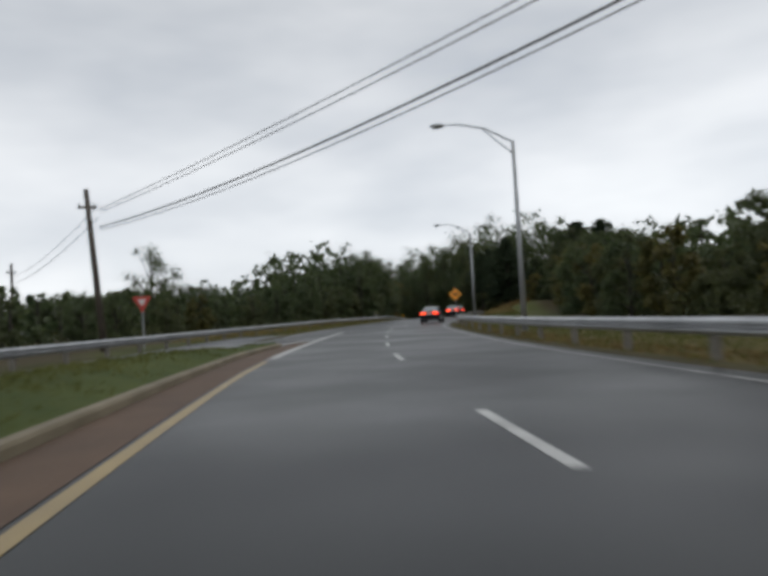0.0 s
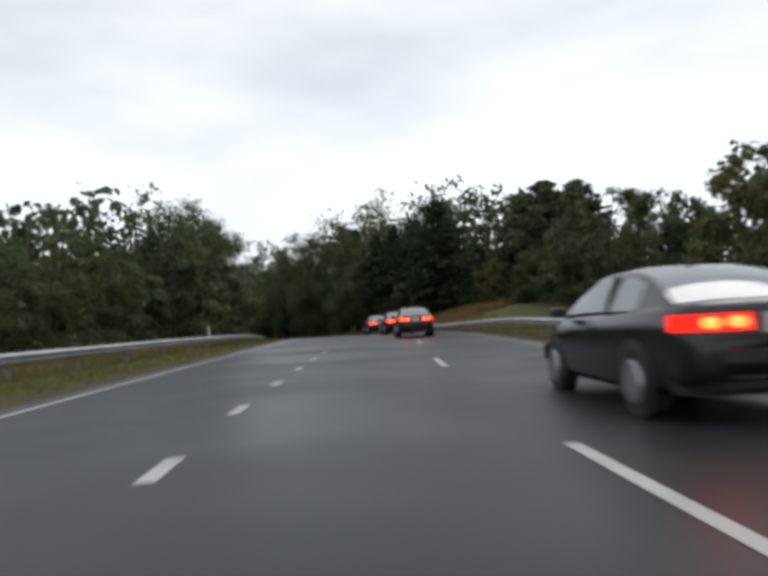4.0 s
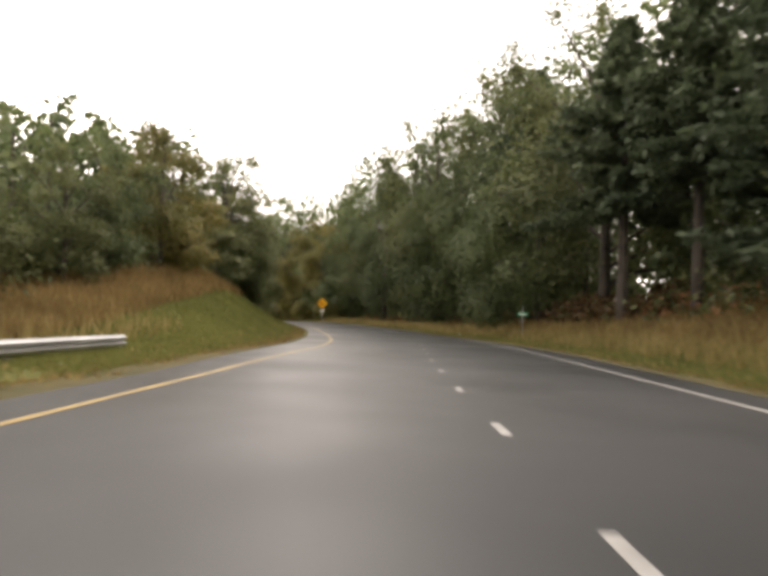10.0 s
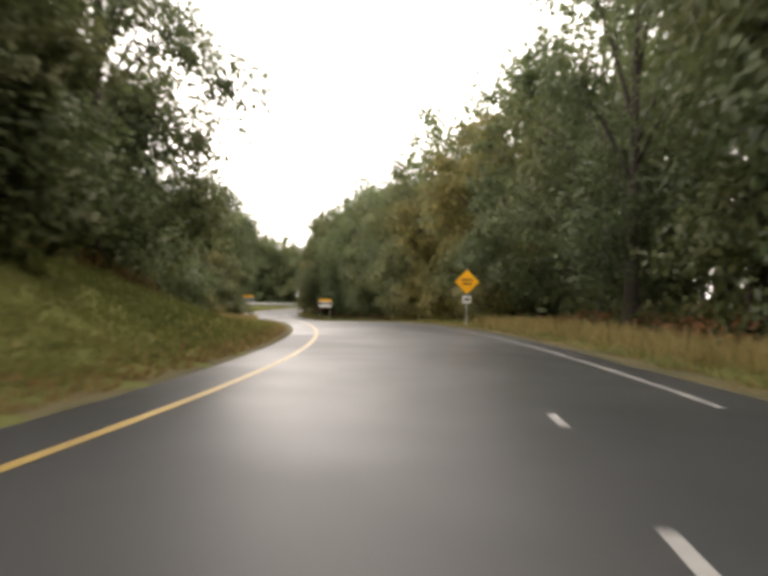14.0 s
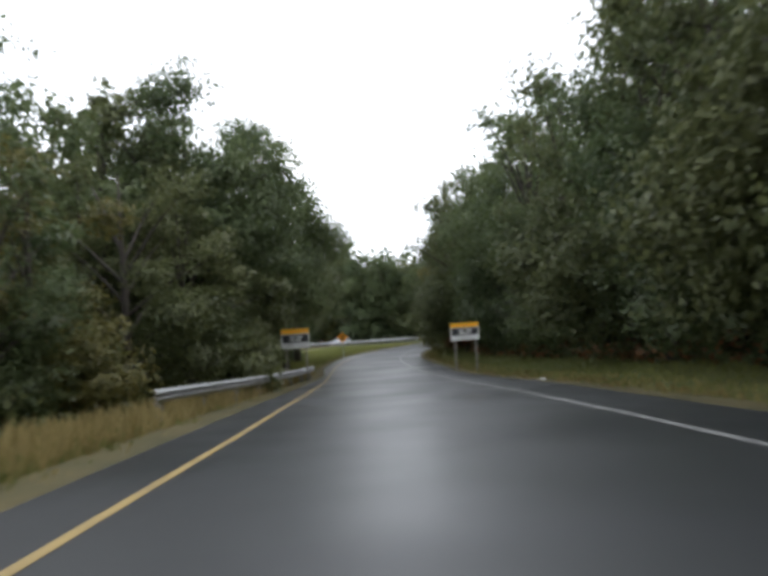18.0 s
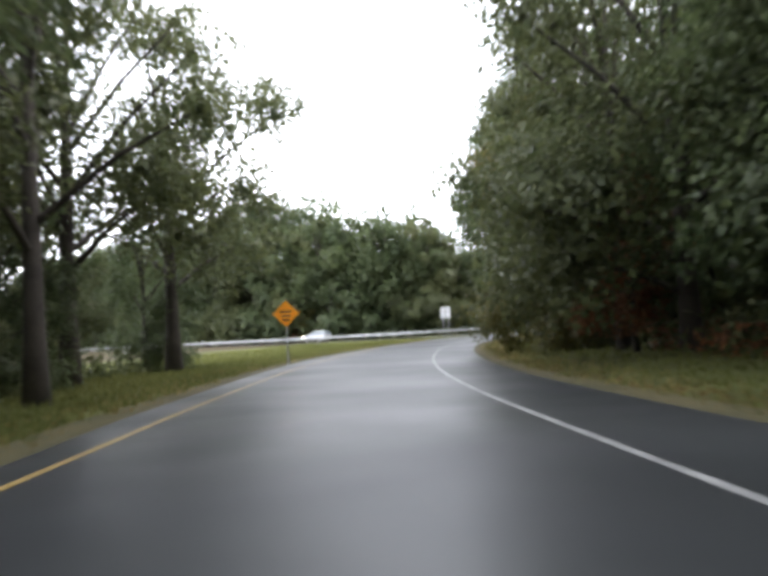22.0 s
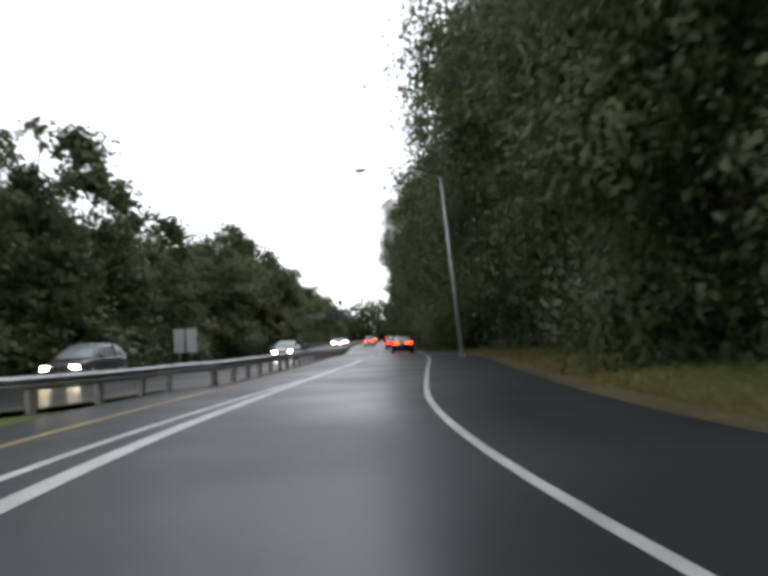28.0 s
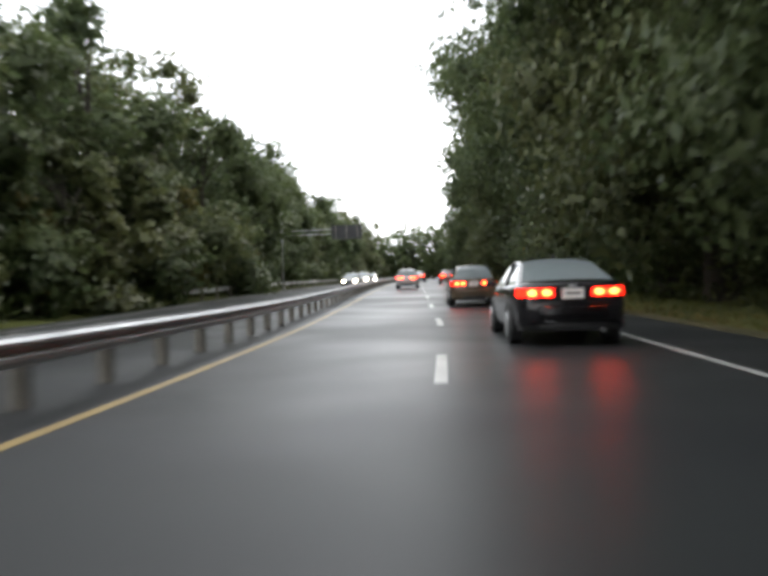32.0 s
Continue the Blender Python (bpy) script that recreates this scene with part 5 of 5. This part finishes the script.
def car(shape, paint, label, tau=None, d=0.0, m=None, lamps="tail", lit=True):
    s = SHAPES[shape]
    place = m if m is not None else Matrix.LocRotScale(on_line(tau, d, 0.0), Euler((0, 0, radians(bearing(tau)))), None)
    c = thing("car", label, "car", "", "", place)
    coat = PAINTS[paint]
    wide = varying(s["wide"])
    # body: rings from sill to sill over the rounded shoulders
    rows = []
    for y, top in s["deck"]:
        w, low = wide(y), 0.23 + 0.16 * max(0.0, (abs(y) - 1.9) / 0.5)
        half = [(0.0, top + 0.015), (0.40 * w, top + 0.012), (0.74 * w, top), (0.90 * w, top - 0.035), (0.965 * w, top - 0.10), (w, max(top - 0.26, low + 0.12)), (w, 0.5 * (low + top) - 0.06), (0.985 * w, low + 0.09), (0.93 * w, low)]
        rows.append([(-x, y, z) for x, z in half[::-1]] + [(x, y, z) for x, z in half[1:]])
    bm = bmesh.new()
    grid = loft(bm, rows)
    bm.faces.new(grid[0])
    bm.faces.new(grid[-1][::-1])
    for one, two in zip(grid, grid[1:]):
        bm.faces.new((one[-1], one[0], two[0], two[-1]))
    bmesh.ops.recalc_face_normals(bm, faces=bm.faces)
    part("body", bm, coat, c, smooth=True)
    # greenhouse: one curved grid, cut into roof, windows and pillars
    rows = []
    for i, (y, top) in enumerate(s["roof"]):
        belt = min(0.985, top)
        lean = (top - belt) / 0.5
        rise = top - belt
        half = [(0.0, top + 0.012), (0.33, top + 0.006), (0.76 - 0.20 * lean, top - 0.035 * lean), (0.79 - 0.16 * lean, belt + 0.80 * rise), (0.80 - 0.07 * lean, belt + 0.42 * rise), (0.81, belt + 0.04 * rise)]
        rows.append([(-x, y, z) for x, z in half[::-1]] + [(x, y, z) for x, z in half[1:]])
    last = len(rows) - 1

    def piece(name, row_a, row_b, cols, mat, label=""):
        bm = bmesh.new()
        loft(bm, [[r[k] for k in cols] for r in rows[row_a:row_b + 1]])
        bmesh.ops.recalc_face_normals(bm, faces=bm.faces)
        return part(name, bm, mat, c, label, smooth=True)
    crown = (3, 4, 5, 6, 7)
    piece("rear_window", 0, 3, crown, GLASS)
    piece("roof", 3, last - 3, crown, coat)
    piece("windscreen", last - 3, last, crown, GLASS)
    mid = 4
    for side, up, glass in ((-1, (2, 3), (0, 1, 2)), (1, (7, 8), (8, 9, 10))):
        piece("cant_rail", 0, last, up, coat)
        piece("rear_pillar", 0, 2, glass, coat)
        piece("side_window", 2, mid, glass, GLASS)
        piece("side_window", mid, last - 1, glass, GLASS)
        piece("front_pillar", last - 1, last, glass, coat)
        yb, zb = s["roof"][mid]
        bm = bmesh.new()
        tube(bm, [(side * 0.812, yb, 0.98), (side * 0.745, yb, 0.985 + 0.42 * (zb - 0.985)), (side * 0.655, yb, zb - 0.08)], 0.035, 6)
        part("door_pillar", bm, TRIM_AND_SHADE, c)
        front = s["roof"][-1][0] - 0.38
        bm = bmesh.new()
        box(bm, (0.20, 0.11, 0.13), (side * 0.97, front, 1.02), 0.035)
        part("wing_mirror", bm, coat, c)
        for y in (yb - 0.75, yb + 0.30):
            bm = bmesh.new()
            box(bm, (0.02, 0.17, 0.03), (side * 0.905, y, 0.83), 0.006)
            part("door_handle", bm, coat, c)
        for y in (-s["axle"], s["axle"]):
            r = s["wheel"]
            # no arch is cut; a flat black disc stands for its shade
            bm = bmesh.new()
            bmesh.ops.create_cone(bm, cap_ends=True, segments=24, radius1=r + 0.06, radius2=r + 0.06, depth=0.03,
                                  matrix=Matrix.Translation((side * (wide(y) - 0.008), y, r + 0.02)) @ Matrix.Rotation(radians(90), 4, "Y"))
            part("wheel_arch", bm, TRIM_AND_SHADE, c)
            bm = bmesh.new()
            bmesh.ops.create_cone(bm, cap_ends=True, segments=24, radius1=r, radius2=r, depth=0.22,
                                  matrix=Matrix.Translation((side * (wide(y) - 0.085), y, r)) @ Matrix.Rotation(radians(90), 4, "Y"))
            wheel = part("tyre", bm, RUBBER, c, smooth=False)
            bm = bmesh.new()
            bmesh.ops.create_cone(bm, cap_ends=True, segments=20, radius1=r * 0.68, radius2=r * 0.60, depth=0.03,
                                  matrix=Matrix.Translation((side * (wide(y) + 0.03), y, r)) @ Matrix.Rotation(radians(90 * side), 4, "Y"))
            rim = part("rim", bm, ALLOY, wheel, "alloy rim")
    rear, nose = s["rear"], s["nose"]
    for side in (-1, 1):
        # a tail lamp that wraps round the corner, with two bright cores
        bm = bmesh.new()
        loft(bm, [[(side * x, rear + back, z) for x, back in ((0.30, -0.005), (0.52, -0.005), (0.70, 0.012), (0.80, 0.085), (0.862, 0.30))] for z in (0.80, 0.815, 0.93, 0.945)])
        bmesh.ops.solidify(bm, geom=bm.faces, thickness=0.05 * side)
        bmesh.ops.recalc_face_normals(bm, faces=bm.faces)
        lens = part("tail_lamp", bm, RED_LENS if lit else LENS, c, "glowing red tail lamp")
        if lit:
            for x in (0.41, 0.64):
                bm = bmesh.new()
                bmesh.ops.create_uvsphere(bm, u_segments=12, v_segments=8, radius=1, matrix=Matrix.Translation((side * x, rear - 0.005, 0.873)) @ Matrix.Diagonal((0.075, 0.035, 0.052, 1)))
                part("bulb", bm, AMBER_LENS, lens, "bright orange lamp core")
        bm = bmesh.new()
        box(bm, (0.30, 0.18, 0.13), (side * 0.56, nose - 0.12, 0.665), 0.03)
        part("head_lamp", bm, HEAD_LENS if lamps == "head" else LENS, c)
    bm = bmesh.new()
    box(bm, (0.34, 0.02, 0.17), (0, rear + 0.0, 0.855), 0.004)
    plate_part = part("number_plate", bm, PLATE, c, "pale number plate")
    bm = bmesh.new()
    box(bm, (0.22, 0.006, 0.035), (0, rear - 0.012, 0.855), 0.001)
    part("bar", bm, POST, plate_part, "dark bar in place of numbers")
    bm = bmesh.new()
    box(bm, (0.13, 0.03, 0.045), (0, rear + 0.03, 0.975), 0.01)
    part("badge", bm, ALLOY, c, "small chrome badge without letters")
    # bumper: a bowed bar with rounded ends
    for name, y, sign, mat, z, tall in (("rear_bumper", rear, -1, coat, 0.53, 0.13), ("rear_valance", rear + 0.05, -1, TRIM_AND_SHADE, 0.33, 0.07), ("front_bumper", nose, 1, coat, 0.48, 0.11)):
        bm = bmesh.new()
        ring = [(x, y + sign * (0.05 - 0.32 * abs(x / 0.86) ** 4)) for x in np.linspace(-0.86, 0.86, 11)]
        loft(bm, [[(x, yy + sign * push, z + zz) for x, yy in ring] for zz, push in ((-tall, -0.04), (-tall * 0.6, 0.0), (tall * 0.6, 0.0), (tall, -0.04), (tall, -0.16))])
        bmesh.ops.solidify(bm, geom=bm.faces, thickness=0.02)
        bmesh.ops.recalc_face_normals(bm, faces=bm.faces)
        part(name, bm, mat, c, smooth=True)
    bm = bmesh.new()
    box(bm, (0.9, 0.08, 0.12), (0, nose - 0.04, 0.645), 0.02)
    part("grille", bm, TRIM_AND_SHADE, c)
    bm = bmesh.new()
    tube(bm, [(0.45, rear + 0.12, 0.27), (0.45, rear - 0.05, 0.27)], 0.035, 8)
    part("exhaust", bm, ALLOY, c)
    yr, zr = s["roof"][3]
    bm = bmesh.new()
    box(bm, (0.035, 0.14, 0.08), (0, yr + 0.12, zr + 0.05), 0.014)
    part("aerial_fin", bm, TRIM_AND_SHADE, c)
    return c


car("sedan", "black", "dark sedan with glowing brake lamps in the outer lane", 4.6, 3.75)
car("sedan", "black", "dark sedan with glowing brake lamps, wet from the rain", 7.06, 2.28)
car("sedan", "black", "dark sedan braking behind another on the bend", 8.03, 2.15)
car("sedan", "black", "dark sedan with glowing brake lamps near the lane line", 8.94, 1.85)
car("sedan", "black", "dark sedan with red tail lamps following the others", 31.92, 1.95)
car("sedan", "black", "dark sedan with red tail lamps beside the edge line", 32.76, 2.25)
car("wagon", "bronze", "brown wagon with red tail lamps, ahead of the dark sedan", 33.64, 1.9)
car("wagon", "white", "small white car with red tail lamps in the inner lane", 35.45, -1.45)
car("sedan", "red", "red car far ahead in the outer lane", 36.4, 2.2)
car("sedan", "silver", "silver car far ahead in the inner lane", 37.6, -1.6)


def oncoming(run, d, shape, paint, label):
    p, q = by_median(run, d, -0.02), by_median(run + 1, d)
    way = p - q
    return car(shape, paint, label, m=Matrix.LocRotScale(p, Euler((0, 0, math.atan2(-way.x, way.y))), None), lamps="head", lit=False)


def run_at(tau):
    p = on_line(tau, median_line(tau))
    return float(MED_RUN[((MED[:, 0] - p.x) ** 2 + (MED[:, 1] - p.y) ** 2).argmin()])


oncoming(run_at(31.65), 3.2, "sedan", "silver", "silver car with lit head lamps beyond the median rail")
oncoming(run_at(30.05), 7.4, "wagon", "grey", "dark grey car with dim lamps on the far lane")
oncoming(run_at(36.2), 2.8, "sedan", "silver", "oncoming car with bright head lamps far ahead")
oncoming(run_at(37.0), 2.8, "wagon", "white", "oncoming car with bright head lamps far ahead")
oncoming(run_at(37.9), 2.8, "sedan", "black", "oncoming dark car with bright head lamps")
oncoming(run_at(38.6), 6.2, "wagon", "silver", "oncoming car in the outer lane with lit lamps")
oncoming(run_at(27.5) - 22, 5.8, "wagon", "silver", "grey car on the far carriageway behind the rail")

# ---- undergrowth and grass ----
rng = np.random.default_rng(11)


def scrub(front, t_from, t_to, sign, count, label, mat, reach=3.0, tall=2.2):
    """Leafy scrub along the wood's front, in uneven humps."""
    tau = rng.uniform(t_from, t_to, count)
    hump = 0.55 + 0.45 * np.sin(tau * 5.3) * np.sin(tau * 2.1 + 1)
    d = np.array([front(t) for t in tau]) + sign * (rng.uniform(-1.0, reach, count))
    x, y, a = (np.interp(tau, TAU, c) for c in (LINE_X, LINE_Y, head))
    x, y = x + np.cos(a) * d, y + np.sin(a) * d
    near, off, beyond = lay(x, y)
    ok = (off < EDGE_L[near] - 1.6) | (off > EDGE_R[near] + 1.6)
    x, y, hump = x[ok], y[ok], hump[ok]
    z = ground_height(x, y) + rng.uniform(0.05, 1, len(x)) ** 1.3 * tall * hump
    c = np.stack([x, y, z], -1)
    corners = leaf_quads(rng, c, np.full(len(c), 0.35), 2 * len(c), 0.24)
    tagged(new("scrub", quads_mesh("scrub", corners, mat)), label, "undergrowth", "", "stuff")


scrub(front_right, -1, 40, 1, 26000, "leafy undergrowth at the foot of the wood", LEAVES["olive"])
scrub(front_left, -1, 24.6, -1, 16000, "leafy undergrowth at the foot of the wood", LEAVES["olive"])
scrub(front_right, 12, 24, 1, 3000, "rusty-leaved shrubs at the foot of the wood", LEAVES["orange"], 1.0, 1.2)
scrub(front_right, 12.4, 13.5, 1, 2600, "dark brown-leaved shrubs at the foot of the pines", LEAVES["brown"], 1.6, 2.4)


def far_scrub(count):
    """Leafy scrub before the wood beyond the far carriageway."""
    run, out = rng.uniform(6, RUN_END - 4, count), rng.uniform(12.2, 17.5, count)
    c = np.array([by_median(r, o) for r, o in zip(run, out)])
    near, off, beyond = lay(c[:, 0], c[:, 1])
    c = c[(off < EDGE_L[near] - 3) & (beyond > 11)]
    c[:, 2] = ground_height(c[:, 0], c[:, 1]) + rng.uniform(0, 1, len(c)) ** 1.2 * (4.5 + 1.5 * np.sin(c[:, 0] * 0.3))
    corners = leaf_quads(rng, c, np.full(len(c), 0.5), len(c), 0.62)
    tagged(new("scrub", quads_mesh("scrub", corners, LEAVES["green"])), "thick undergrowth before the far wood", "undergrowth", "", "stuff")


far_scrub(16000)


def blades(x, y, height, width, mat, name, label, lift=0.0):
    """Upright grass blades, two-sided slivers that lean at random."""
    n = len(x)
    z = lie_of(x, y) - 0.01 + lift
    a, lean = rng.uniform(0, 2 * math.pi, n), rng.normal(0, 0.22, (n, 2))
    h = height * rng.uniform(0.5, 1.25, n)
    u = np.stack([np.cos(a), np.sin(a), 0 * a], -1) * (width * rng.uniform(0.6, 1.3, n))[:, None]
    foot = np.stack([x, y, z], -1)
    tip = foot + np.stack([lean[:, 0] * h, lean[:, 1] * h, h], -1)
    mid = foot * 0.5 + tip * 0.5 + np.stack([lean[:, 0] * 0.1, lean[:, 1] * 0.1, 0 * h], -1)
    corners = np.stack([foot - u, foot + u, mid + u * 0.8, tip], 1).reshape(-1, 3)
    tagged(new(name, quads_mesh(name, corners, mat)), label, "grass", "", "stuff")


def verge_places(count, t_from, t_to, side, a, b):
    """Random places on the verge between a and b metres from the road's edge."""
    tau = rng.uniform(t_from, t_to, count)
    out = rng.uniform(a, b, count)
    d = np.array([left_edge(t) for t in tau]) - out if side < 0 else np.array([right_edge(t) for t in tau]) + out
    x, y, g = (np.interp(tau, TAU, c) for c in (LINE_X, LINE_Y, head))
    x, y = x + np.cos(g) * d, y + np.sin(g) * d
    near, off, beyond = lay(x, y)
    ok = ((off < EDGE_L[near] - 0.25) | (off > EDGE_R[near] + 0.25)) & ~((beyond > -0.6) & (beyond < 10) & (TAU[near] > 22)) & ~((TAU[near] < 3.5) & (off < -4.9) & (off > -9.8))
    return x[ok], y[ok]


for side, spans in ((-1, ((3, 27.8, 0.5, 6.0, 46000),)), (1, ((-1, 38, 0.35, 5.5, 64000),))):
    for t0, t1, a, b, n in spans:
        x, y = verge_places(n, t0, t1, side, a, b)
        blades(x, y, 0.15, 0.019, GRASS, "grass", "short wet green grass on the verge")
        x, y = verge_places(n // 4, t0, t1, side, 0.3, 2.2)
        blades(x, y, 0.15, 0.015, DRY_GRASS, "dry_grass", "dead brown grass along the road's edge")
for t0, t1, side, a, b, n in ((16.2, 19.8, -1, 0.6, 8.0, 30000), (11.0, 17.2, -1, 0.8, 6.5, 80000), (7.5, 14.8, 1, 0.5, 5.0, 50000)):
    x, y = verge_places(n, t0, t1, side, a, b)
    blades(x, y, 0.11, 0.024, GRASS, "bank_grass", "mown green grass on the roadside bank")
for t0, t1, side, a, b, n in ((11.2, 17.2, -1, 4.8, 12.0, 52000), (9.0, 15.2, 1, 3.2, 8.5, 36000)):
    x, y = verge_places(n, t0, t1, side, a, b)
    blades(x, y, 0.5, 0.022, RUST_GRASS, "tall_grass", "rusty brown uncut grass along the top of the bank")
for t0, t1, side, a, b, n in ((10.5, 18.5, -1, 0.25, 1.1, 14000), (-1, 8.6, 1, 0.3, 1.9, 15000), (8.6, 16, 1, 0.25, 0.9, 9000), (16, 34, 1, 0.25, 1.4, 12000)):
    x, y = verge_places(n, t0, t1, side, a, b)
    blades(x, y, 0.10, 0.018, RUST_GRASS, "dry_grass", "brown dead grass along the road's edge")
x, y = verge_places(34000, 22.2, 27.9, -1, 0.8, 15.0)
blades(x, y, 0.2, 0.018, GRASS, "grass", "short green grass between the ramp and the far rail")
# taller dry grass by the rails and on the bank
for t0, t1, side, a, b, n in ((3.2, 12, -1, 3.0, 8.0, 9000), (8, 14, 1, 1.5, 5.0, 8000), (18.6, 22.6, -1, 0.8, 4.0, 5000), (13.5, 17, 1, 1.4, 4.0, 4000)):
    x, y = verge_places(n, t0, t1, side, a, b)
    blades(x, y, 0.55, 0.018, DRY_GRASS, "tall_grass", "tall pale dry grass behind the verge")
turf_t, turf_u = rng.uniform(-1, 2.02, 12000), rng.uniform(0.02, 0.96, 12000)
x, y = np.array([on_line(t, kerb_in(t) - 0.12 + (island_out(t) - kerb_in(t) + 0.12) * u)[:2] for t, u in zip(turf_t, turf_u)]).T
blades(x, y, 0.13, 0.014, GRASS, "island_grass", "short green grass on the island", mound(turf_t, turf_u) - 0.01)
